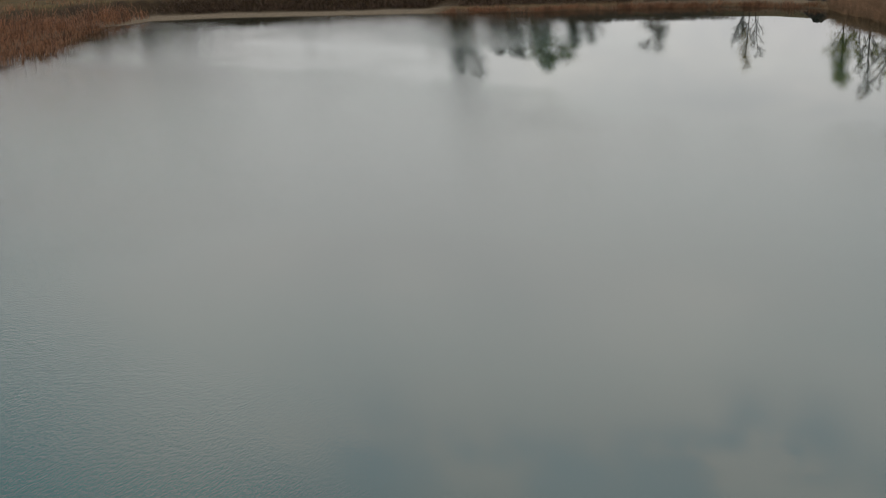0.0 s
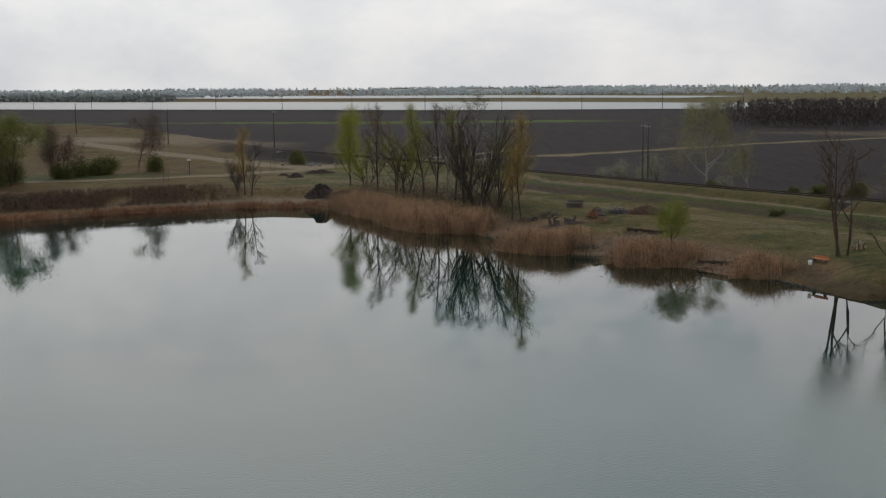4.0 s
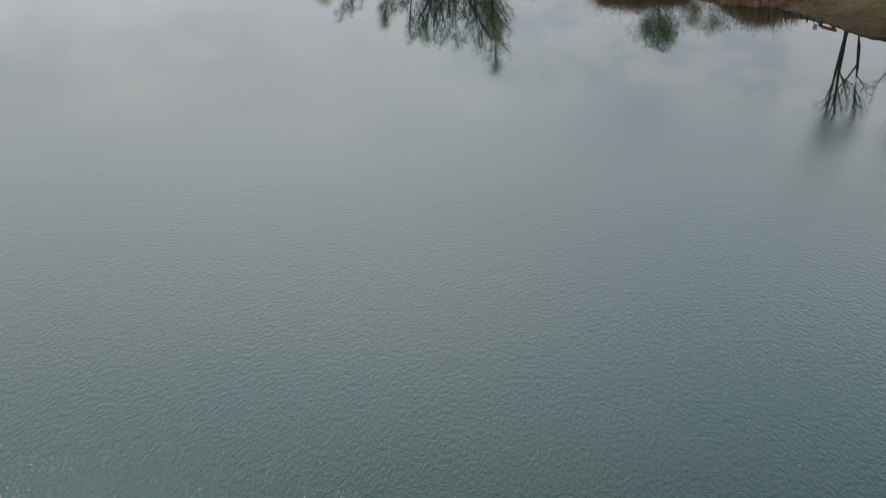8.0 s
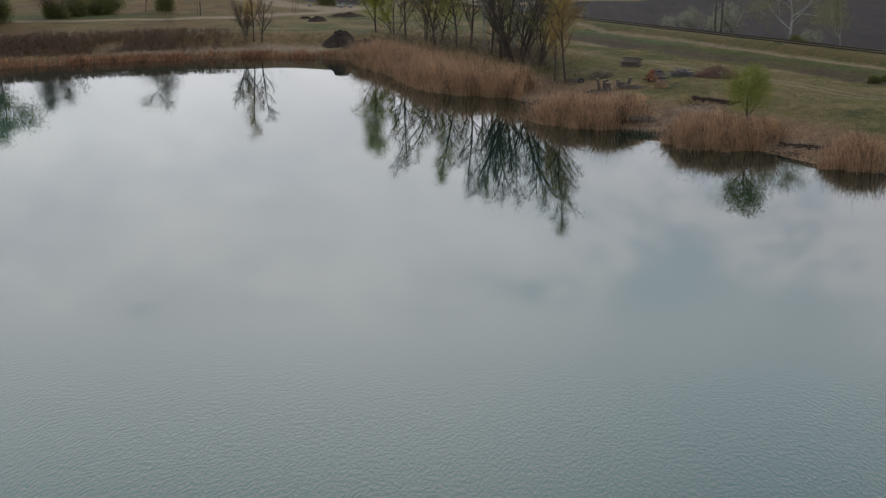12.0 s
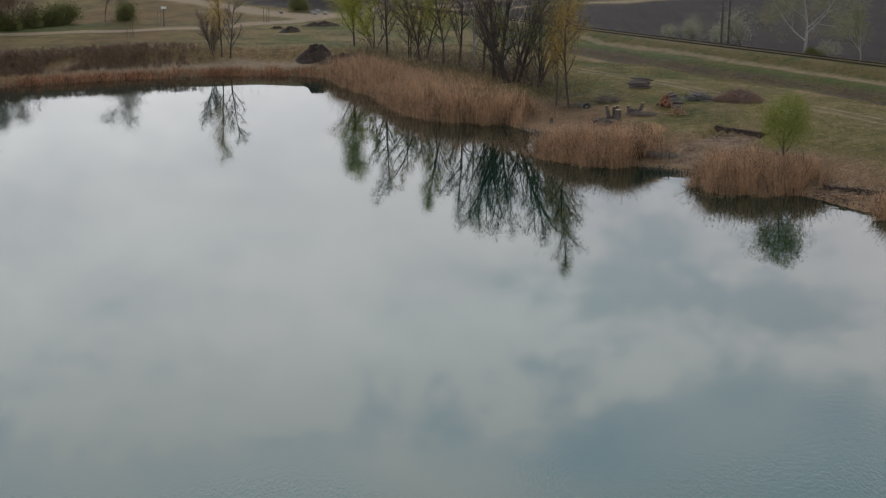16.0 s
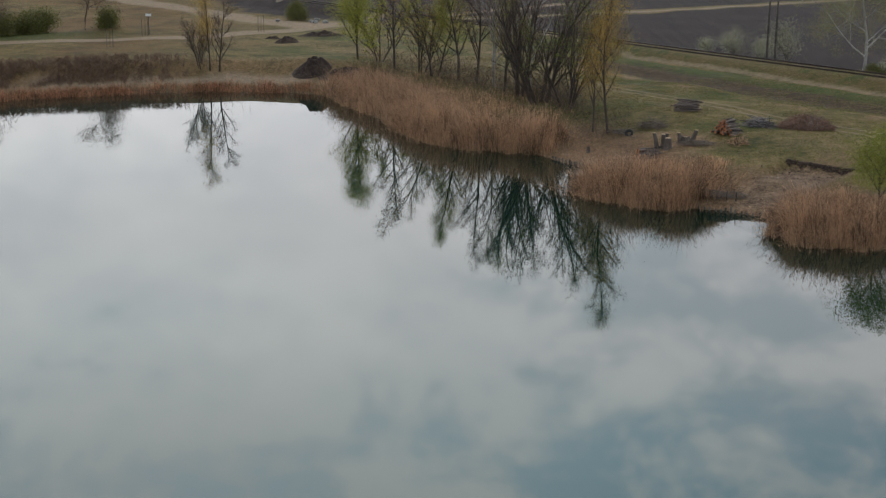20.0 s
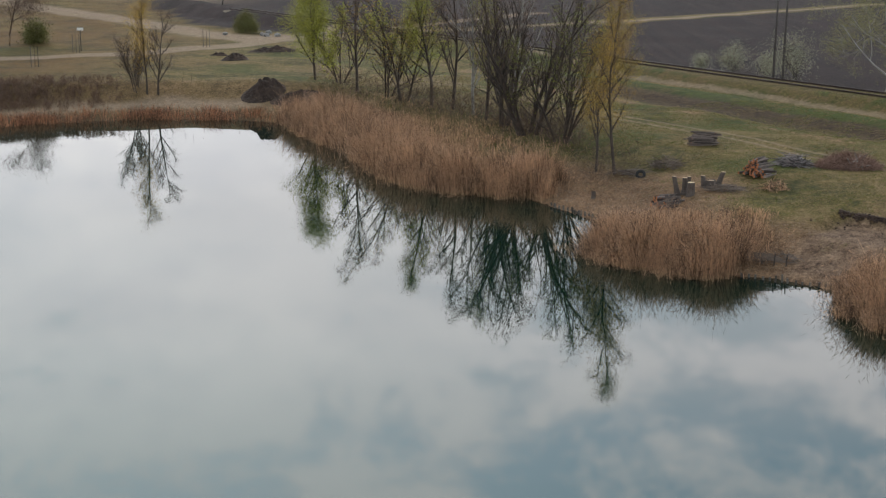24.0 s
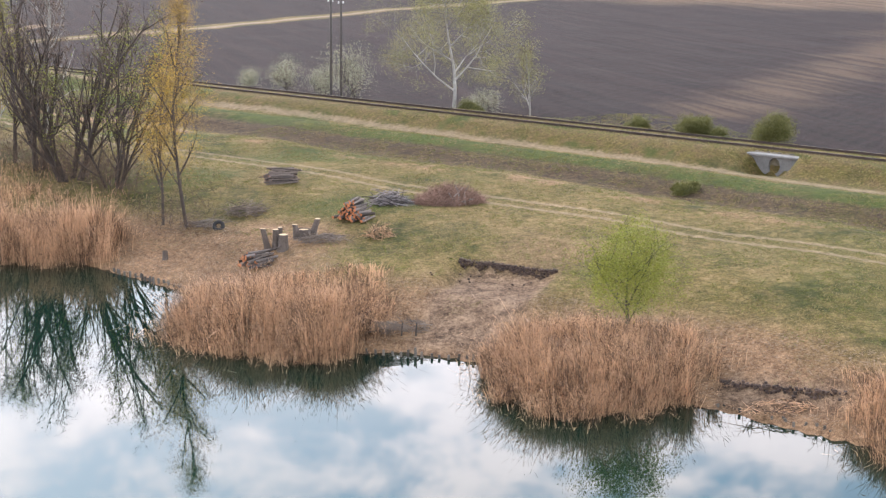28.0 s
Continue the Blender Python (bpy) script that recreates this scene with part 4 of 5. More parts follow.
tree("tree", (-56.8, -55.3), 6.2, "alder", BARK, BUD, "thin leafless tree on the far bank", 35, leaves=1, leaf_size=0.05)
tree("tree", (-58.4, -55.0), 4.0, "willow", BARK, BUD, "low bare sapling clump on the far bank", 42, stems=4, leaves=1, leaf_size=0.05, fork=0.4)
tree("tree", (-4.4, -61.4), 9.0, "spreading", BARK_PALE, LEAF_GREY, "large pale-barked tree with thin young foliage", 36, leaves=110, leaf_size=0.038, spread=0.42, girth=0.015)
tree("tree", (0.0, -64.0), 4.9, "alder", BARK_PALE, LEAF_GREY, "young pale tree by the railway", 37, leaves=7, leaf_size=0.04, spread=0.3)
tree("bush", (-14.5, -106.9, 1.4), 3.3, "bush", BARK, LEAF_BUSH, "round lime-green bush with a short dark trunk", 38, leaves=45, leaf_size=0.029, spread=0.22, twigs=0, category="bush", girth=0.02, ball=(2.0, 1.75, 1.6, 27000))
tree("tree", (-3.3, -115.4), 8.8, "forked", REDBARK, BUD, "bare dark tree forked near the ground", 39, stems=3, leaves=0, fork=0.17, girth=0.019, twigs=4, twig_width=0.013, twig_spread=0.035)
tree("tree", (-1.4, -121.5), 6.5, "willow", BARK, LEAF_GREEN, "thin bare tree near the water", 40, stems=2, leaves=1, leaf_size=0.05)
tree("tree", (0.8, -117.5), 7.0, "alder", BARK, BUD, "leafless tree at the grassy bank", 45, leaves=1, leaf_size=0.05)


# twiggy undergrowth at the feet of the tree group
rs = np.random.RandomState(77)
foot = []
for x0, y0, x1, y1, n in ((-44.5, -54.5, -38.0, -62.8, 1100), (-38.0, -62.8, -31.0, -74.0, 2600), (-31.0, -74.0, -27.4, -81.0, 2600), (-27.4, -86.6, -25.4, -87.6, 420), (-58.6, -55.6, -55.6, -55.4, 90)):
    k = rs.random_sample(n)
    px, py = x0 + (x1 - x0) * k + rs.normal(0, 0.9, n), y0 + (y1 - y0) * k + rs.normal(0, 0.9, n)
    foot.append(np.stack([px, py, land_height(px, py) + 0.15 + np.abs(rs.normal(0, 0.8, n))], 1))
place("undergrowth", card_mesh("undergrowth", np.concatenate(foot), 0.42, BUD, 78, 0.022, 1.1), label="thin brown undergrowth below the tree group", category="undergrowth", kind="stuff")

# ---- trees and bushes farther off ----
THICKET = leafy("dark_bare_thicket", (0.030, 0.022, 0.020), (0.095, 0.072, 0.062))
TWIG_MOUND = mottled("red_brown_twigs", (0.14, 0.078, 0.056), (0.36, 0.225, 0.17), 2.0, 0.9)
BARK_STUMP = mottled("stump_bark", (0.040, 0.030, 0.024), (0.15, 0.118, 0.096), 3.0, 0.9, 18.0, 0.6)
BRANCH = mottled("grey_cut_branches", (0.06, 0.05, 0.048), (0.36, 0.32, 0.31), 2.0, 0.9, spread=0.7)
THICKET_RED = leafy("brown_bank_scrub", (0.085, 0.050, 0.033), (0.22, 0.138, 0.088))

tree("tree", (-97.2, -54.8), 9.0, "broad", REDBARK, BUD, "large bare leaning tree with reddish twigs", 51, leaves=3, leaf_size=0.10, spread=0.3, lean=0.35, girth=0.02, twigs=20, twig_width=0.026, twig_spread=0.075)
tree("tree", (-94.0, -52.6), 7.5, "willow", REDBARK, BUD, "bare thicket tree at the far bank", 52, stems=4, leaves=2, leaf_size=0.09, fork=0.4, twigs=10, twig_width=0.032, twig_spread=0.05)
tree("tree", (-91.0, -50.6), 7.0, "willow", REDBARK, BUD, "bare thicket tree at the far bank", 53, stems=4, leaves=2, leaf_size=0.09, fork=0.4, twigs=10, twig_width=0.032, twig_spread=0.05)
tree("tree", (-99.5, -57.6), 6.0, "willow", REDBARK, BUD, "bare spreading thicket at the far bank", 54, stems=5, leaves=3, leaf_size=0.09, fork=0.6, twigs=10, twig_width=0.032, twig_spread=0.05)
tree("tree", (-87.9, -48.6), 8.2, "broad", BARK, LEAF_GREEN, "tree with a crown of young green leaves", 55, leaves=30, leaf_size=0.07, spread=0.55, twigs=10, twig_width=0.032, twig_spread=0.05)
tree("tree", (-85.2, -37.4), 6.6, "willow", REDBARK, BUD, "bare tree rising from a dark hedge", 56, stems=3, leaves=2, leaf_size=0.08, fork=0.4, twigs=20, twig_width=0.026, twig_spread=0.075)
tree("tree", (-77.3, -26.8), 7.2, "broad", REDBARK, BUD, "bare round-crowned tree in a dark hedge", 57, leaves=2, leaf_size=0.07, spread=0.25, twigs=20, twig_width=0.026, twig_spread=0.075)
tree("tree", (-89.6, -45.0), 6.0, "willow", REDBARK, BUD, "bare thin tree behind the road", 58, stems=3, leaves=2, leaf_size=0.08, twigs=10, twig_width=0.032, twig_spread=0.05)


def bushes(spots, leaf, label, seed, name="bush", size=0.07, leaves=22, group="", loose=1.0):
    for i, (x, y, h) in enumerate(spots):
        tree(name, (x, y), h, "bush", BARK, leaf, label, seed + i, stems=3, leaves=leaves, leaf_size=size * max(h, 1.0) ** 0.4, spread=0.15 * h * loose, category="bush", fork=0.5, group=group, twigs=2)


bushes([(-84.0, -34.0, 1.9), (-82.6, -31.6, 1.8), (-81.0, -29.4, 1.9), (-75.2, -24.4, 1.7), (-91.4, -46.4, 1.7), (-89.8, -44.2, 2.0), (-85.0, -37.2, 1.6), (-99.4, -55.6, 1.3), (-97.0, -53.8, 1.3), (-94.6, -52.6, 1.4), (-92.2, -50.8, 1.3), (-90.0, -48.6, 1.4)], LEAF_OLIVE, "olive-brown hedge bush beside the dirt road", 70, "hedge_bush", 0.075, 26, "hedge beside the road", 1.7)
bushes([(-13.7, -43.1, 1.4), (-11.8, -47.5, 2.3), (-10.3, -48.6, 1.9), (-8.0, -51.5, 3.3), (-2.4, -61.4, 1.5)], LEAF_PALE, "pale blossoming bush beside the railway", 90, size=0.03, leaves=10)
bushes([(-3.4, -62.6, 1.1), (2.6, -73.3, 0.9), (4.6, -76.1, 1.3), (5.5, -77.9, 1.1), (7.2, -80.4, 1.5), (-57.4, -10.2, 1.9), (-2.1, -88.3, 0.6)], LEAF_OLIVE, "small olive-green bush on the grass verge", 100, size=0.04, leaves=46)

def far_wood(name, spots, height, mat, label, seed, cards, size, stem=True, slim=0.5, rise=0.3, even=0.35):
    """Trees too far off to tell apart: loose crowns, and a stem each where they show."""
    rs = np.random.RandomState(seed)
    p = np.array(spots, float)
    n = len(p)
    z = land_height(p[:, 0], p[:, 1])
    h = height * rs.uniform(1 - even, 1 + even * 0.45, n)
    f = rs.uniform(0.10, 1.0, (n, cards))
    wide = h[:, None] * 0.30 * (1.15 - f) ** 0.5
    c = np.stack([p[:, :1] + rs.normal(size=f.shape) * wide * 0.55, p[:, 1:] + rs.normal(size=f.shape) * wide * 0.55, z[:, None] + h[:, None] * f], -1).reshape(-1, 3)
    if stem:
        k = rs.uniform(0.0, 0.6, (n, 6))
        s = np.stack([np.repeat(p[:, :1], 6, 1), np.repeat(p[:, 1:], 6, 1), z[:, None] + h[:, None] * k], -1).reshape(-1, 3)
        c = np.concatenate([c, s])
    return place(name, card_mesh(name, c, size, mat, seed + 1, slim, rise), label=label, category="wood", kind="stuff")


# a wood of tall poplars beyond the pond's corner
first = tree("tree", (-186.0, -34.0), 15.0, "poplar", BARK, LEAF_LIME, "tall woodland tree with lime-green top", 120, leaves=3, leaf_size=0.16, spread=0.5, group="wood beyond the corner")
second = tree("tree", (-178.0, -26.0), 14.0, "alder", BARK, BUD, "tall bare woodland tree", 121, leaves=2, leaf_size=0.12, spread=0.4, group="wood beyond the corner")
rng = random.Random(5)
for i in range(48):
    k = i / 47
    x, y = -206 + 32 * k + rng.uniform(-6, 6), -46 + 37 * k + rng.uniform(-7, 9)
    copy_thing(first if i % 3 == 0 else second, pose(x, y, ground_z(x, y), 0, 0, rng.uniform(0, 360)) @ Matrix.Scale(rng.uniform(0.65, 0.95), 4))
rng = random.Random(21)
spots = [(-212 + 52 * k + rng.uniform(-10, 8), -52 + 56 * k + rng.uniform(-6, 12)) for k in (rng.random() for _ in range(420))]
far_wood("wood_undergrowth", spots, 3.8, THICKET, "dark tangled undergrowth below the poplars", 22, 60, 0.75, True, 0.05, 0.8)
spots = [(-214 + 42 * k + rng.uniform(-10, 8), -54 + 45 * k + rng.uniform(-6, 14)) for k in (rng.random() for _ in range(260))]
far_wood("poplar_wood", spots, 12.8, THICKET, "dense brown twigs of the bare poplar wood", 24, 110, 1.15, True, 0.045, 0.9)
far_wood("poplar_wood", [p for p in spots if p[0] > -196][:130], 13.5, LEAF_GREEN, "lime-green young foliage among the poplars", 25, 60, 0.30, False)
spots = [(-62 - 62 * k + rng.uniform(-3, 3), -55 - 38 * k + rng.uniform(-3, 3)) for k in (rng.random() for _ in range(5200))]
sx, sy = np.array([p[0] for p in spots]), np.array([p[1] for p in spots])
sd = distance_to(sx, sy, SHORE, True)
ok = ~inside(sx, sy, SHORE) & (sd < 9.0) & (sd > np.where(sx < -92, 6.3, 2.8)) & (wobble(sx, sy, 9, 5) > -0.9)
far_wood("bank_scrub", [p for p, o in zip(spots, ok) if o], 0.5, THICKET_RED, "low brown scrub on the earthen bank", 23, 16, 0.30, False, 0.035, 0.9)
bushes([(-155.0, -71.5, 2.6), (-151.5, -73.0, 1.8), (-159.5, -69.0, 2.0), (-175.4, 21.0, 3.0)], LEAF_DARK, "dark brushwood heap overgrown at the wood's edge", 130, "brushwood", 0.12, 22)
tree("tree", (-144.6, -9.9), 8.0, "alder", BARK, BUD, "bare slender tree on the meadow", 140, leaves=3, leaf_size=0.1)
tree("tree", (-136.6, -16.2), 4.6, "bush", BARK, LEAF_DARK, "low dark tree on the meadow", 141, leaves=6, leaf_size=0.1, stems=2)

# ---- far plantation, lakes and the wooded horizon ----


rng = random.Random(8)
spots = []
for i in range(5200):
    x, y = rng.uniform(20, 330), rng.uniform(-30, 260)
    if stand(x, y, [(26, 128), (66, 102), (150, 50), (330, -30), (330, 160), (180, 240), (60, 215), (34, 170)]):
        spots.append((x, y))
far_wood("young_plantation", spots, 5.6, THICKET, "dense dark leafless plantation beyond the fields", 9, 60, 0.8, True, 0.09, 1.2, 0.12)
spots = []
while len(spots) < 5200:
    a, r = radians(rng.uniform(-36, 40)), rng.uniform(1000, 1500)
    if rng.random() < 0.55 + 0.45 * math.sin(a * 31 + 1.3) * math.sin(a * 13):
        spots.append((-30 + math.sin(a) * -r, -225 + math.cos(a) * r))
# crowns coloured pale to imitate haze at this range
far_wood("far_treeline", spots, 3.2, FAR_HAZE, "treeline along the horizon, haze painted as pale leaf colour", 10, 30, 1.0, False, 0.6, 0.0, 0.5)
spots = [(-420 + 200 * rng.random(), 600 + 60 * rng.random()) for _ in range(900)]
far_wood("lakeside_wood", [(x, y + (x + 220) * -0.30) for x, y in spots], 4.6, SPIT_HAZE, "wooded spit between the lakes, greyed with painted haze", 11, 30, 1.3, False, 0.6, 0.0, 0.25)


def sheet(name, outline, z, mat, label, kind="structure"):
    m = mesh_from(name, [(x, y, z) for x, y in outline], [tuple(range(len(outline)))], mat)
    return place(name, m, label=label, category="water", kind=kind)


LAKE = WATER.copy()
LAKE.name = "lake_water"
windy = [n for n in LAKE.node_tree.nodes if n.type == "BSDF_PRINCIPLED"][0]
windy.inputs["Roughness"].default_value = 0.28
sheet("water", [(-560, 540), (-300, 432), (-134, 374), (-40, 338), (49, 330), (160, 318), (300, 300), (330, 420), (92, 436), (-10, 510), (-168, 563), (-317, 620), (-560, 720)], 1.45, LAKE, "bright lake beyond the fields")
sheet("water", [(-262, 731), (-152, 672), (0, 640), (90, 590), (140, 640), (0, 745), (-171, 806), (-300, 880)], 1.5, LAKE, "far strip of lake water")
for x, y, w in ((-24, 905, 26), (-95, 930, 14), (30, 910, 12)):
    shed = empty("shed", pose(x, y, ground_z(x, y), 0, 0, 8), "long white-walled shed by the far wood", "shed")
    part("wall", box(w, 9, 4, (0, 0, 2)), WHITE, shed)
    part("roof", box(w + 1, 10, 0.5, (0, 0, 4.25), 0.1), CONCRETE, shed, "grey flat roof")

# ---- telegraph poles ----


def pole(at, height, label, group=""):
    x, y = at
    top = empty("telegraph_pole", pose(x, y, ground_z(x, y)), label, "pole", group)
    v, f = [], []
    tube([(0, 0, -0.4), (0, 0, height * 0.5), (0.02, 0, height)], [0.105, 0.09, 0.07], 8, v, f)
    shaft = place("shaft", mesh_from("shaft", v, f, POLE_WOOD, smooth=True), top)
    for side in (-1, 1):
        bm = bmesh.new()
        bmesh.ops.create_cone(bm, cap_ends=True, segments=6, radius1=0.05, radius2=0.03, depth=0.16, matrix=Matrix.Translation((side * 0.16, 0, height - 0.25)))
        part("insulator", bm, WHITE, shaft, "small white insulator")
    return top


pole((-10.3, -52.4), 7.2, "dark wooden pole beside the railway", "twin railway poles")
pole((-9.75, -53.1), 7.1, "dark wooden pole beside the railway", "twin railway poles")
for at in ((-65.2, 20.3), (-86.3, 32.0), (-113.7, 68.0), (-146.0, 112.0)):
    pole(at, 6.4, "lone dark wooden pole along the railway", "railway poles")
for i in range(22):
    x = -330 + 31 * i
    pole((x, 425 - 0.42 * (x + 247) + (0 if x < 0 else 0.36 * x)), 8.0, "thin distant wooden pole by the lake", "poles along the lake")

# ---- railway ----
RD = Vector((0.578, -0.816, 0))
RN = Vector((0.816, 0.578, 0))
R0 = Vector((-31.8, -29.8, 0))
rail_turn = math.degrees(math.atan2(RD.y, RD.x))
line = empty("railway", pose(R0.x, R0.y, 0, 0, 0, rail_turn), "single rusty railway track on a low embankment", "railway", kind="structure")
RZ = 2.72
for side in (-0.75, 0.75):
    bm = bmesh.new()
    for w, h, z in ((0.13, 0.02, 0.01), (0.025, 0.12, 0.08), (0.07, 0.045, 0.16)):
        other = box(190, w, h, (42, side, RZ + z))
        tmp = bpy.data.meshes.new("piece")
        other.to_mesh(tmp)
        other.free()
        bm.from_mesh(tmp)
    part("rail", bm, STEEL, line)
bm = box(0.24, 2.5, 0.16, (0, 0, 0), 0.015)
sleeper = bpy.data.meshes.new("sleeper")
bm.to_mesh(sleeper)
bm.free()
sleeper.materials.append(TIMBER)
rng = random.Random(3)
for i in range(270):
    place("sleeper", sleeper, line, pose(-50 + i * 0.68, rng.gauss(0, 0.02), RZ - 0.085, 0, 0, rng.gauss(0, 1.0)))
bank_v, bank_f = [], []
for i in range(120):
    x = -53 + i * 1.6
    for off, z in ((-1.8, -0.32), (-1.4, -0.035), (1.4, -0.035), (1.8, -0.32)):
        if off < 0 and 65.0 < x < 67.4:
            off, z = -1.5, -0.06 if off > -1.6 else -0.9
        bank_v.append((x, off + rng.gauss(0, 0.06), RZ + z + rng.gauss(0, 0.02)))
    if i:
        a = (i - 1) * 4
        bank_f += [(a + k, a + 4 + k, a + 5 + k, a + 1 + k) for k in range(3)]
place("ballast_bed", mesh_from("ballast_bed", bank_v, bank_f, BALLAST, smooth=True), line, label="low bed of grey ballast and grass")

# culvert under the embankment
at = R0 + RD * 66.1 - RN * 1.8
cul = empty("culvert", pose(at.x, at.y, 1.82, 0, 0, rail_turn), "concrete culvert headwall with a dark pipe", "culvert")
bm = bmesh.new()
ring = [bm.verts.new(p) for p in ((-0.5, 0, -0.3), (0.7, 0, -0.3), (1.85, 0, 0.72), (-1.7, 0, 0.72))]
hole = [bm.verts.new((0.15 + 0.32 * math.cos(a), 0, 0.27 + 0.41 * math.sin(a))) for a in (2 * math.pi * i / 16 for i in range(16))]
edges = [bm.edges.new((q[i], q[(i + 1) % len(q)])) for q in (ring, hole) for i in range(len(q))]
bmesh.ops.triangle_fill(bm, use_beauty=True, edges=edges)
for f in [f for f in bm.faces if all(q in hole for q in f.verts)]:
    bm.faces.remove(f)
out = bmesh.ops.extrude_face_region(bm, geom=bm.faces[:])
bmesh.ops.translate(bm, vec=(0, 0.3, 0), verts=[v for v in out["geom"] if isinstance(v, bmesh.types.BMVert)])
bmesh.ops.recalc_face_normals(bm, faces=bm.faces[:])
part("headwall", bm, CONCRETE, cul)
part("cap_slab", box(3.6, 0.55, 0.12, (0.08, 0.12, 0.79), 0.02), CONCRETE, cul, "pale concrete slab")
# tyre black on the pipe: shade inside the opening put into its colour
v, f = [], []
tube([(0.15, 0.12, 0.30), (0.15, 3.6, 0.30)], [0.42, 0.42], 16, v, f)
place("pipe", mesh_from("pipe", v, f, RUBBER_AND_PIPE_SHADE), cul, label="open pipe, its inner shade painted black")

# ---- felled wood ----


def log_mesh(length, radius, seed, cut):
    rng = random.Random(seed)
    v, f, mi = [], [], []
    n = 9
    for i, x in enumerate((-length / 2, -length / 6, length / 6, length / 2)):
        r = radius * (1 - 0.05 * i) * rng.uniform(0.94, 1.06)
        oy, oz = rng.gauss(0, radius * 0.12), rng.gauss(0, radius * 0.12)
        v += [(x, oy + r * math.cos(2 * math.pi * k / n) * rng.uniform(0.94, 1.06), oz + r * math.sin(2 * math.pi * k / n)) for k in range(n)]
    for i in range(3):
        for k in range(n):
            a, b = i * n + k, i * n + (k + 1) % n
            f.append((a, a + n, b + n, b))
            mi.append(0)
    f += [tuple(range(n)), tuple(reversed(range(3 * n, 4 * n)))]
    mi += [1, 1]
    return mesh_from("log", v, f, [LOG, cut], mi)


def log_pile(at, turn, length, radius, count, across, label, seed, cut, loose=0.0):
    """Logs stacked side by side in a heap that narrows upwards."""
    rng = random.Random(seed)
    x, y = at
    top = empty("log_pile", pose(x, y, ground_z(x, y), 0, 0, turn), label, "log pile")
    kinds = [log_mesh(length * k, radius * q, seed + i, cut) for i, (k, q) in enumerate(((1, 1), (0.85, 0.8), (1.1, 1.25), (0.95, 0.65)))]
    made, layer = 0, 0
    while made < count and layer < 12:
        width = across * (1 - 0.085 * layer)
        n = max(2, int(width / (radius * 2.05)))
        for i in range(n):
            if made >= count:
                break
            yy = (i - (n - 1) / 2) * radius * 2.05 + rng.gauss(0, radius * 0.3)
            place("log", rng.choice(kinds), top, pose(rng.gauss(0, length * (0.07 + loose)), yy, radius * (1 + 1.72 * layer) + rng.gauss(0, radius * 0.15),
                  rng.uniform(0, 360), rng.gauss(0, 3 + 20 * loose), rng.gauss(0, 4 + 60 * loose)))
            made += 1
        layer += 1
    return top


log_pile((-19.1, -90.0), 48, 0.95, 0.055, 76, 1.5, "stack of freshly cut logs with orange ends", 201, CUT, 0.045)
log_pile((-20.5, -81.9), -8, 1.25, 0.036, 74, 0.9, "stack of thin grey logs on the grass", 202, CUT, 0.05)
log_pile((-24.0, -93.15), 24, 1.15, 0.062, 36, 1.15, "low heap of split logs beside stumps", 204, CUT, 0.05)
log_pile((-1.4, -113.4), 70, 0.9, 0.08, 22, 1.2, "small log pile behind the forked tree", 205, CUT_PALE, 0.1)


def stump(at, stems, label, seed):
    rng = random.Random(seed)
    x, y = at
    top = empty("stump", pose(x, y, ground_z(x, y) - 0.05), label, "stump")
    for dx, dy, h, r, lx, ly in stems:
        v, f, n = [], [], 12
        levels = ((-0.1, 1.7), (0.12, 1.25), (0.4, 1.02), (h, 0.92))
        for z, k in levels:
            v += [(dx + lx * z + r * k * math.cos(2 * math.pi * i / n) * rng.uniform(0.9, 1.1), dy + ly * z + r * k * math.sin(2 * math.pi * i / n) * rng.uniform(0.9, 1.1), z) for i in range(n)]
        for j in range(3):
            for i in range(n):
                a, b = j * n + i, j * n + (i + 1) % n
                f.append((a, b, b + n, a + n))
        mi = [0] * len(f) + [1]
        f.append(tuple(range(3 * n, 4 * n)))
        place("cut_stem", mesh_from("cut_stem", v, f, [BARK_STUMP, CUT_PALE], mi), top, label="sawn stem with pale cut face")
    return top


stump((-23.1, -92.4), [(-0.28, 0.2, 0.95, 0.12, -0.22, 0.0), (0.02, 0.22, 0.88, 0.13, 0.02, 0.0), (0.2, 0.36, 0.92, 0.11, 0.06, 0.0), (0.26, -0.12, 0.72, 0.19, 0.03, 0.0)], "group of sawn tree stems still standing", 211)
stump((-21.7, -91.4), [(-0.3, 0.0, 0.6, 0.12, -0.1, 0.1), (0.0, 0.0, 0.36, 0.24, 0.0, 0.0), (0.36, 0.15, 0.75, 0.13, 0.4, 0.1)], "sawn stump with two leaning stems", 212)
stump((-27.2, -89.6), [(0, 0, 0.18, 0.10, 0, 0)], "small dark stump near the waterline", 213)


def brush(name, at, rx, ry, h, count, label, seed, mat=TWIG, thick=0.012, length=0.9, flat=0.35):
    """A tangle of cut twigs."""
    rng = random.Random(seed)
    x0, y0 = at
    z0 = ground_z(x0, y0)
    v, f = [], []
    for _ in range(count):
        a, r = rng.uniform(0, 6.283), math.sqrt(rng.random())
        px, py = math.cos(a) * r * rx, math.sin(a) * r * ry
        pz = rng.random() * h * (1 - r * r)
        d = Vector((rng.gauss(0, 1), rng.gauss(0, 1), rng.gauss(0, flat))).normalized() * length * rng.uniform(0.35, 0.75)
        p = Vector((px, py, pz + 0.03))
        q = p + d * 0.5 + Vector((0, 0, rng.uniform(0, 0.08)))
        e = p + d
        p, e = p - d * 0.4, e
        p.z, e.z = max(p.z, 0.0), max(e.z, 0.0)
        tube([p, q, e], [thick * rng.uniform(0.6, 1.6), thick, thick * 0.4], 3, v, f)
    return place(name, mesh_from(name, v, f, mat), None, pose(x0, y0, z0), label, "brushwood", kind="stuff")


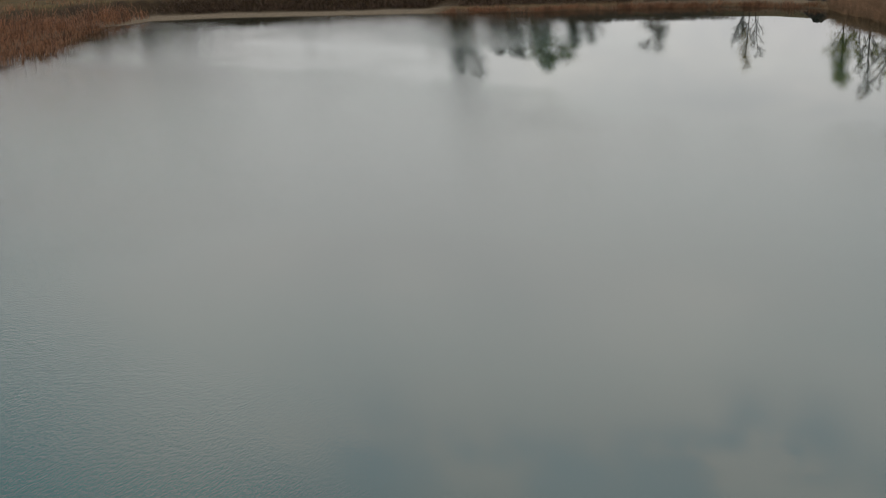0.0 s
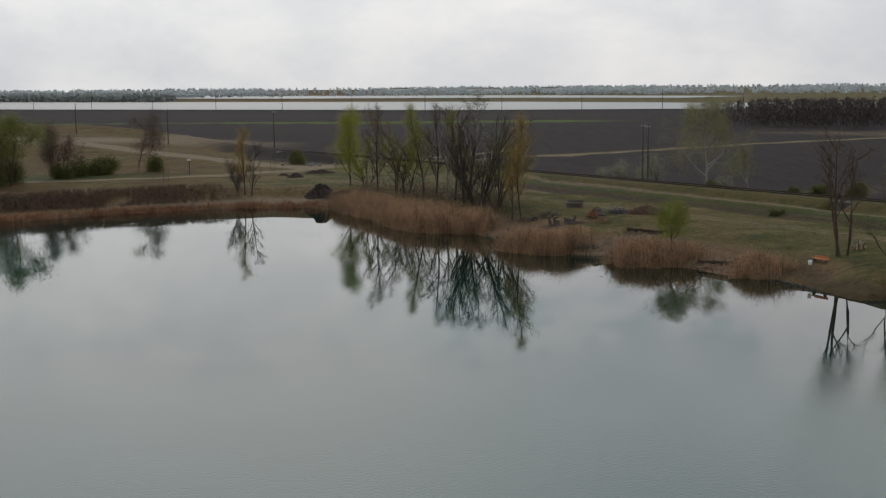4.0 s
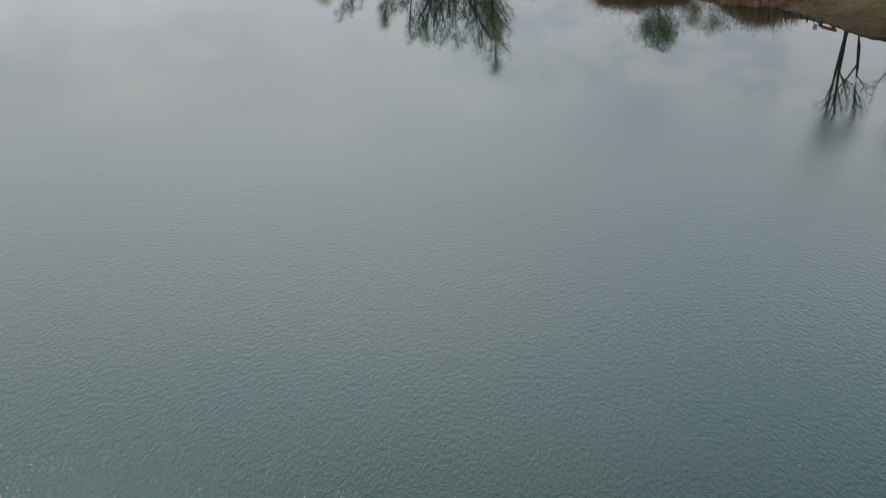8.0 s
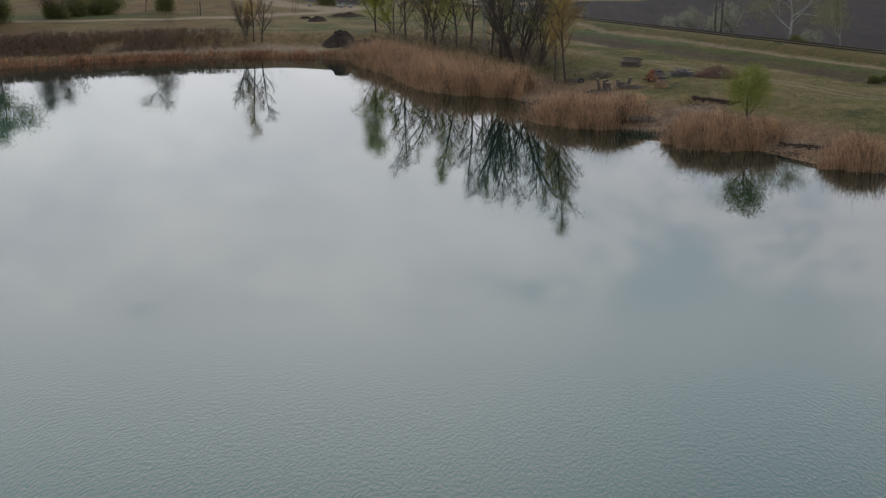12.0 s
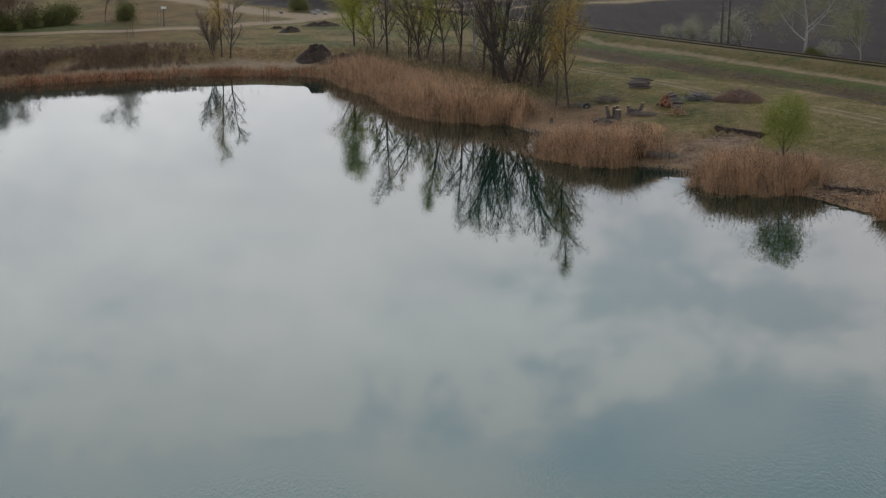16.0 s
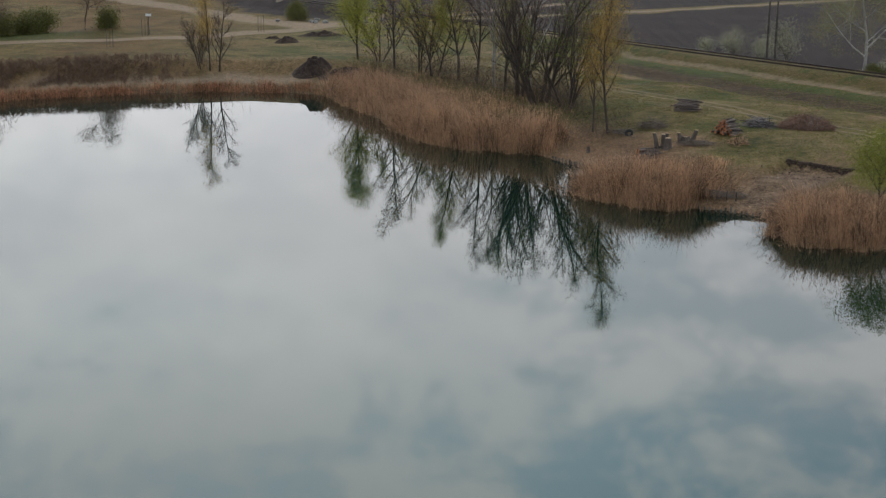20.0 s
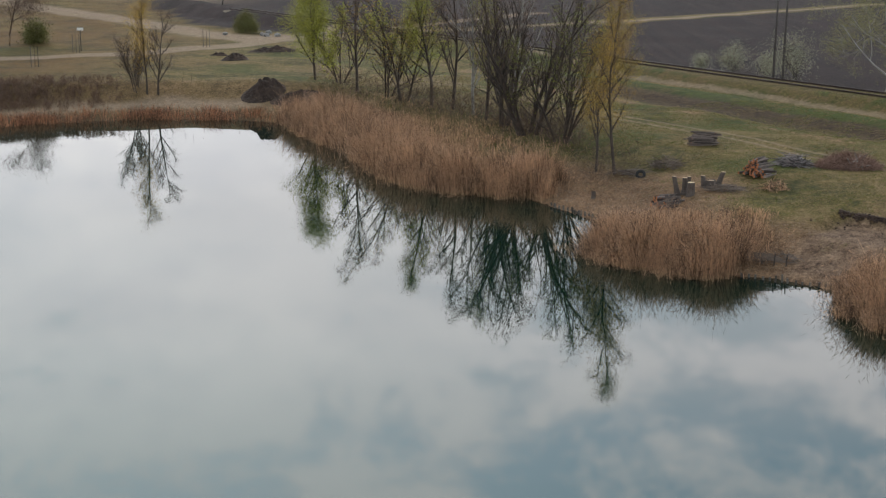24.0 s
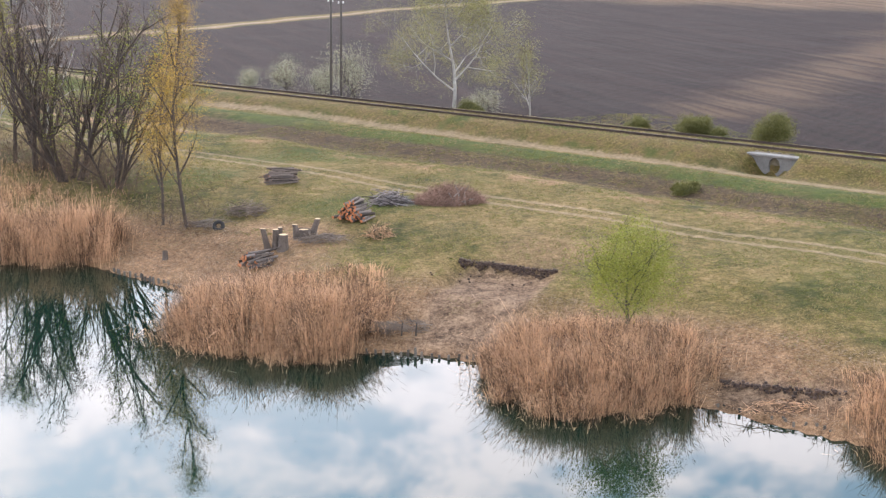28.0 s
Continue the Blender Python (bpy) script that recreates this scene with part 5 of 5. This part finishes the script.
brush("brush_heap", (-14.2, -88.3), 1.75, 0.9, 0.85, 2300, "mound of reddish cut twigs on the grass", 221, TWIG_MOUND, thick=0.007, length=0.7, flat=0.9)
brush("brush_heap", (-14.0, -88.8), 0.5, 0.3, 0.9, 12, "few thick pale branches on the twig mound", 228, BARK_PALE, thick=0.025, length=0.9, flat=1.2)
brush("brush_heap", (-16.9, -88.0), 0.75, 0.55, 0.62, 260, "dome-shaped heap of thin grey cut branches", 203, BRANCH, thick=0.019, length=1.0, flat=0.22)
brush("brush_heap", (-23.2, -86.6), 0.9, 0.7, 0.55, 150, "loose heap of cut twigs near the yellow trees", 222, length=1.1)
brush("brush_heap", (-21.2, -92.2), 1.0, 0.6, 0.2, 130, "scattered twigs round the sawn stumps", 223, length=1.1, flat=0.1)
brush("brush_heap", (-18.9, -93.0), 0.6, 0.45, 0.45, 110, "small twiggy bush heap in dry grass", 224, REED, thick=0.009, flat=0.8)
brush("brush_heap", (-25.2, -87.6), 0.9, 0.5, 0.2, 70, "few dead branches beside the tyre", 225, length=1.4, flat=0.1)
brush("brush_heap", (-20.8, -101.9), 1.3, 0.35, 0.35, 90, "broken branches piled at the waterline", 226, length=1.1, flat=0.2)
brush("brush_heap", (-11.8, -112.4), 1.6, 0.5, 0.12, 120, "loose straw and sticks on the dug bank", 227, REED, 0.01, 1.0, 0.1)

bm = bmesh.new()
R, r = 0.19, 0.08
loops = [[bm.verts.new(((R + r * math.cos(b)) * math.cos(a), (R + r * math.cos(b)) * math.sin(a), r + r * math.sin(b) * 0.95)) for b in (2 * math.pi * j / 10 for j in range(10))] for a in (2 * math.pi * i / 28 for i in range(28))]
for i in range(28):
    for j in range(10):
        bm.faces.new((loops[i][j], loops[(i + 1) % 28][j], loops[(i + 1) % 28][(j + 1) % 10], loops[i][(j + 1) % 10]))
m = bpy.data.meshes.new("tyre")
bm.to_mesh(m)
bm.free()
m.materials.append(RUBBER_AND_PIPE_SHADE)
place("tyre", m, None, pose(-24.7, -88.3, ground_z(-24.7, -88.3) + 0.05, 55, 0, -20), "old black tyre lying on the bank", "tyre")

# ---- stakes and boards along the water's edge ----
post_v, post_f = [], []
tube([(0, 0, -0.6), (0.01, 0, 0.15), (0, 0.005, 0.30)], [0.045, 0.05, 0.045], 6, post_v, post_f)
STAKE = mesh_from("stake", post_v, post_f, TIMBER)


def stake_row(a, b, count, label, seed, z=0.02, boards=True):
    rng = random.Random(seed)
    (ax, ay), (bx, by) = a, b
    length = math.hypot(bx - ax, by - ay)
    row = empty("stake_row", pose(ax, ay, z, 0, 0, math.degrees(math.atan2(by - ay, bx - ax))), label, "stakes")
    for i in range(count):
        place("stake", STAKE, row, pose(length * (i + rng.uniform(0.2, 0.8)) / count, rng.gauss(0, 0.05), rng.gauss(0, 0.05), rng.gauss(0, 5), rng.gauss(0, 5), 0))
    x = 0.0
    while boards and x < length - 0.5:
        w = min(rng.uniform(1.2, 2.2), length - x)
        part("board", box(w - 0.04, 0.035, 0.16, (x + w / 2, 0.08 + rng.gauss(0, 0.02), 0.10 + rng.gauss(0, 0.02)), 0.006), TIMBER, row)
        x += w
    return row


stake_row((-29.4, -89.2), (-25.7, -95.0), 26, "row of rotting stakes and boards along the water", 231, z=-0.08)
stake_row((-22.4, -102.9), (-19.0, -104.8), 14, "row of short stakes at the muddy edge", 232, z=-0.12, boards=False)
stake_row((-13.6, -111.1), (-11.4, -114.6), 16, "stakes and boards holding the dug bank", 233, z=-0.12)
stake_row((-8.6, -117.6), (-6.6, -122.6), 12, "old boards edging the low bank", 234, z=-0.12)

# low barrier of posts and sticks
fence = empty("stick_barrier", pose(-22.2, -101.6, ground_z(-21.6, -101.4), 0, 0, -28), "low barrier of posts and woven sticks", "barrier")
for i in range(5):
    v, f = [], []
    tube([(i * 0.5, 0, -0.2), (i * 0.5 + 0.03, 0.02, 0.36)], [0.03, 0.025], 6, v, f)
    place("post", mesh_from("post", v, f, TIMBER), fence)
for i in range(7):
    v, f = [], []
    z = 0.05 + 0.04 * i
    tube([(-0.2, 0.03, z), (1.0, -0.04, z + 0.05), (2.3 - 0.1 * i, 0.05, z - 0.04)], [0.02, 0.017, 0.01], 5, v, f)
    place("stick", mesh_from("stick", v, f, TWIG), fence)

# ---- the dug corner by the forked tree: orange bench board and a white bucket ----
gz = ground_z(-5.2, -116.6)
bench = empty("plank_bench", pose(-5.0, -116.4, gz, 0, 0, -62), "orange plank bench on short legs", "bench")
part("plank", box(1.5, 0.3, 0.06, (0, 0, 0.34), 0.01), ORANGE, bench)
part("back_board", box(1.5, 0.04, 0.18, (0, 0.17, 0.44), 0.008), ORANGE, bench)
for sx in (-0.6, 0.6):
    part("leg", box(0.08, 0.26, 0.34, (sx, 0, 0.16), 0.006), TIMBER, bench)
v, f = [], []
tube([(0, 0, 0), (0, 0, 0.3)], [0.12, 0.15], 14, v, f)
bucket = empty("bucket", pose(-5.9, -117.1, gz + 0.02), "white plastic bucket beside the bench", "bucket")
body = place("body", mesh_from("body", v, f, WHITE, smooth=True), bucket)
v, f = [], []
tube([(0.15 * math.cos(a), 0, 0.3 + 0.12 * math.sin(a)) for a in (math.pi * i / 8 for i in range(9))], [0.006] * 9, 4, v, f)
place("handle", mesh_from("handle", v, f, STEEL), body, label="thin wire handle")

# ---- heaps of dug earth ----


def earth_heap(at, rx, ry, h, turn, label, seed):
    x, y = at
    n, v, f = 26, [], []
    rs = np.random.RandomState(seed)
    for j in range(n + 1):
        for i in range(n + 1):
            u, w = i / n * 2 - 1, j / n * 2 - 1
            d = math.hypot(u, w)
            k = max(0.0, 1 - d * d) ** 1.3
            z = h * k * (1 + 0.3 * u + 0.25 * noise.noise(Vector((u * 2.5 + seed, w * 2.5, 0))) + 0.45 * noise.noise(Vector((u * 4.5, w * 4.5 + seed, 1)))) + 0.05 * rs.normal() * k
            v.append((u * rx, w * ry, z - (0.12 if k <= 0 else 0.02)))
    c, q = math.cos(radians(turn)), math.sin(radians(turn))
    va = np.array(v)
    va[:, 2] += land_height(x + va[:, 0] * c - va[:, 1] * q, y + va[:, 0] * q + va[:, 1] * c) - ground_z(x, y)
    v = va.tolist()
    for j in range(n):
        for i in range(n):
            a = j * (n + 1) + i
            if math.hypot((i + 0.5) / n * 2 - 1, (j + 0.5) / n * 2 - 1) < 1.06:
                f.append((a, a + 1, a + n + 2, a + n + 1))
    return place("earth_heap", mesh_from("earth_heap", v, f, SOIL_DARK), None, pose(x, y, ground_z(x, y), 0, 0, turn), label, "earth heap")


earth_heap((-48.9, -55.2), 1.8, 1.4, 0.95, 20, "big heap of dark dug earth on the bank", 241)
earth_heap((-46.2, -56.6), 2.2, 1.2, 0.5, 0, "low spread of dark earth beside the heap", 242)
earth_heap((-53.9, -38.0), 1.3, 1.1, 0.6, 0, "small heap of dark earth on the grass", 243)
earth_heap((-51.6, -30.6), 2.6, 0.9, 0.4, 10, "long low heap of dark earth by the road", 244)
earth_heap((-56.0, -34.0), 0.9, 0.6, 0.25, 0, "small clod heap of dark earth", 245)

# dark raw soil, with the shade of the cut painted in
PIT_SOIL_SHADE = mottled("pit_soil_and_shade", (0.026, 0.016, 0.012), (0.115, 0.076, 0.058), 1.2, 0.95, 7.0, 0.9, distance=0.1)


def cut_edge(a, b, spread, count, label, seed):
    """The raw edge of a dug pit: dark crumbled clods heaped along a wavering line."""
    rs = np.random.RandomState(seed)
    (ax, ay), (bx, by) = a, b
    d = math.hypot(bx - ax, by - ay)
    ux, uy = (bx - ax) / d, (by - ay) / d
    k = rs.uniform(0, d, count)
    heavy = 0.8 + 0.2 * np.sin(k * 2.1 + seed) + 0.15 * np.sin(k * 5.3)
    w = 0.03 * np.sin(k * 2.3 + seed) + rs.normal(0, 1, count) * spread * np.maximum(heavy, 0.25) + 0.08
    stray = rs.random_sample(count) < 0.05
    w = np.where(stray, w + np.abs(rs.normal(0, 0.9, count)), w)
    k = np.where(stray, k + rs.normal(0, 0.5, count), k)
    px, py = ax + ux * k + uy * w, ay + uy * k - ux * w
    r = rs.uniform(0.02, 0.065, count) * np.where(stray, 0.8, 1.0)
    pz = land_height(px, py) + r * 0.35 + np.where(stray, 0, np.maximum(0, 0.06 - np.abs(w - 0.08) * 0.6) * np.clip(heavy, 0.2, 1))
    v, f = [], []
    for x, y, z, q in zip(px, py, pz, r):
        p = len(v)
        g = rs.uniform(0.6, 1.35, 8)
        v += [(x + q * g[i] * math.cos(c), y + q * g[i] * math.sin(c), z + h * q * 0.7) for i, (h, c) in enumerate((h, c) for h in (-1, 1) for c in (0.3, 1.9, 3.5, 5.1))]
        f += [(p, p + 1, p + 5, p + 4), (p + 1, p + 2, p + 6, p + 5), (p + 2, p + 3, p + 7, p + 6), (p + 3, p, p + 4, p + 7), (p + 4, p + 5, p + 6, p + 7)]
    return place("pit_edge", mesh_from("pit_edge", v, f, PIT_SOIL_SHADE), None, None, label, "earth edge", kind="stuff")


cut_edge((-16.9, -97.4), (-14.1, -100.2), 0.085, 650, "dark crumbly edge cut into the grass", 246)
cut_edge((-12.9, -110.2), (-10.2, -112.9), 0.10, 190, "dark crumbly edge of the lower pit", 247)

# rubble by the junction, and staked saplings along the road
rng = random.Random(12)
for i in range(16):
    x, y = -52.5 + rng.gauss(0, 4.5), -13.8 + rng.gauss(0, 1.3)
    bm = bmesh.new()
    bmesh.ops.create_icosphere(bm, subdivisions=1, radius=0.35)
    for q in bm.verts:
        q.co *= rng.uniform(0.6, 1.3)
        q.co.z *= 0.7
    m = bpy.data.meshes.new("rubble")
    bm.to_mesh(m)
    bm.free()
    m.materials.append(CONCRETE)
    place("rubble", m, None, pose(x, y, ground_z(x, y) + 0.12, 0, 0, rng.uniform(0, 360)), "broken pale concrete lump by the road", "rubble", "rubble by the junction")
for x, y in ((-69.0, -33.6), (-69.6, -43.8), (-49.6, -25.2), (-58.5, -26.6), (-62.0, -37.0)):
    z = ground_z(x, y)
    sap = empty("staked_sapling", pose(x, y, z), "young sapling tied between two stakes", "sapling")
    for dx in (-0.3, 0.3):
        v, f = [], []
        tube([(dx, 0, -0.2), (dx, 0, 1.7)], [0.03, 0.028], 6, v, f)
        place("stake", mesh_from("stake", v, f, TIMBER), sap)
    v, f = [], []
    tube([(0, 0, -0.1), (0.03, 0, 1.2), (0, 0.04, 2.3)], [0.02, 0.014, 0.004], 5, v, f)
    place("stem", mesh_from("stem", v, f, BARK), sap)
bm = box(0.55, 0.05, 0.24, (0, 0, 2.0), 0.01)
sign = empty("sign_post", pose(-69.4, -30.6, ground_z(-69.4, -30.6), 0, 0, 10), "small white blank board on a post", "sign")
part("board", bm, WHITE, sign)
part("post", box(0.07, 0.07, 2.2, (0, 0.06, 0.95), 0.008), TIMBER, sign)

# ---- ground litter and grass, too many to count ----


def scatter(name, centre_box, count, mat, label, seed, keep):
    rng = random.Random(seed)
    x0, y0, x1, y1 = centre_box
    px = np.array([rng.uniform(x0, x1) for _ in range(count)])
    py = np.array([rng.uniform(y0, y1) for _ in range(count)])
    ok = keep(px, py) & ~inside(px, py, SHORE) & (np.abs(np.abs(beside(px, py, PATHWAY)) - 0.62) > 0.4) & ~inside(px, py, BARE_SOIL[0]) & ~inside(px, py, BARE_SOIL[1])
    px, py = px[ok], py[ok]
    pz = land_height(px, py)
    v, f = [], []
    for x, y, z in zip(px, py, pz):
        a, s = rng.uniform(0, 6.283), rng.uniform(0.03, 0.13)
        dx, dy, w = math.cos(a) * s, math.sin(a) * s, 0.006
        k = len(v)
        v.extend(((x - dx, y - dy, z + 0.02), (x - dy * w / s, y + dx * w / s, z + rng.uniform(0.02, 0.06)), (x + dx, y + dy, z + rng.uniform(0.0, 0.06)), (x + dy * w / s, y - dx * w / s, z + 0.04)))
        f.append((k, k + 1, k + 2, k + 3))
    return place(name, mesh_from(name, v, f, mat), label=label, category="ground litter", kind="stuff")


def near_shore(lo, hi):
    return lambda px, py: (distance_to(px, py, SHORE, True) < hi) & (distance_to(px, py, SHORE, True) > lo)


GRASS_DRY = leafy("dry_grass_blades", (0.17, 0.135, 0.055), (0.34, 0.265, 0.13))
GRASS_GREEN = leafy("green_grass_blades", (0.105, 0.115, 0.024), (0.215, 0.215, 0.052))
STRAW = leafy("straw_litter", (0.17, 0.118, 0.078), (0.42, 0.315, 0.215))
scatter("straw_litter", (-31, -118, -5, -84), 90000, STRAW, "flattened straw and broken reed on the bank", 251, near_shore(0.0, 4.5))


def turf(name, box_, count, mat, label, seed, keep, size=0.05, each=6):
    """Short blades of grass standing together in tufts."""
    rs = np.random.RandomState(seed)
    px, py = rs.uniform(box_[0], box_[2], count), rs.uniform(box_[1], box_[3], count)
    ok = keep(px, py) & ~inside(px, py, SHORE) & (np.abs(np.abs(beside(px, py, PATHWAY)) - 0.62) > 0.4) & (pit_depth(px, py) < 0.05) & (distance_to(px, py, TRACK) > 0.9)
    px, py = np.repeat(px[ok], each), np.repeat(py[ok], each)
    px, py = px + rs.normal(0, size * 1.3, len(px)), py + rs.normal(0, size * 1.3, len(py))
    pts = np.stack([px, py, land_height(px, py) + 0.015], 1)
    return place(name, card_mesh(name, pts, size, mat, seed + 1, 0.14, 0.7), label=label, category="grass", kind="stuff")


def far_from_shore(lo, hi, seed, bias):
    def keep(px, py):
        d = distance_to(px, py, SHORE, True) + 1.5 * wobble(px, py, 4, seed)
        return (d > lo) & (d < hi) & (wobble(px, py, 6.0, seed) + 0.6 * wobble(px, py, 1.7, seed + 1) > bias)
    return keep


turf("dry_grass", (-30, -118, 8, -64), 42000, GRASS_DRY, "short dry grass on the bank", 252, far_from_shore(2.4, 45, 1, -0.1))
turf("green_grass", (-30, -128, 10, -64), 42000, GRASS_GREEN, "short green grass on the bank", 253, far_from_shore(4.6, 45, 2, -0.25))
turf("dry_grass", (-46, -86, -24, -50), 11000, GRASS_DRY, "dry grass under the tree group", 254, far_from_shore(4.0, 18, 1, -0.5), 0.09)
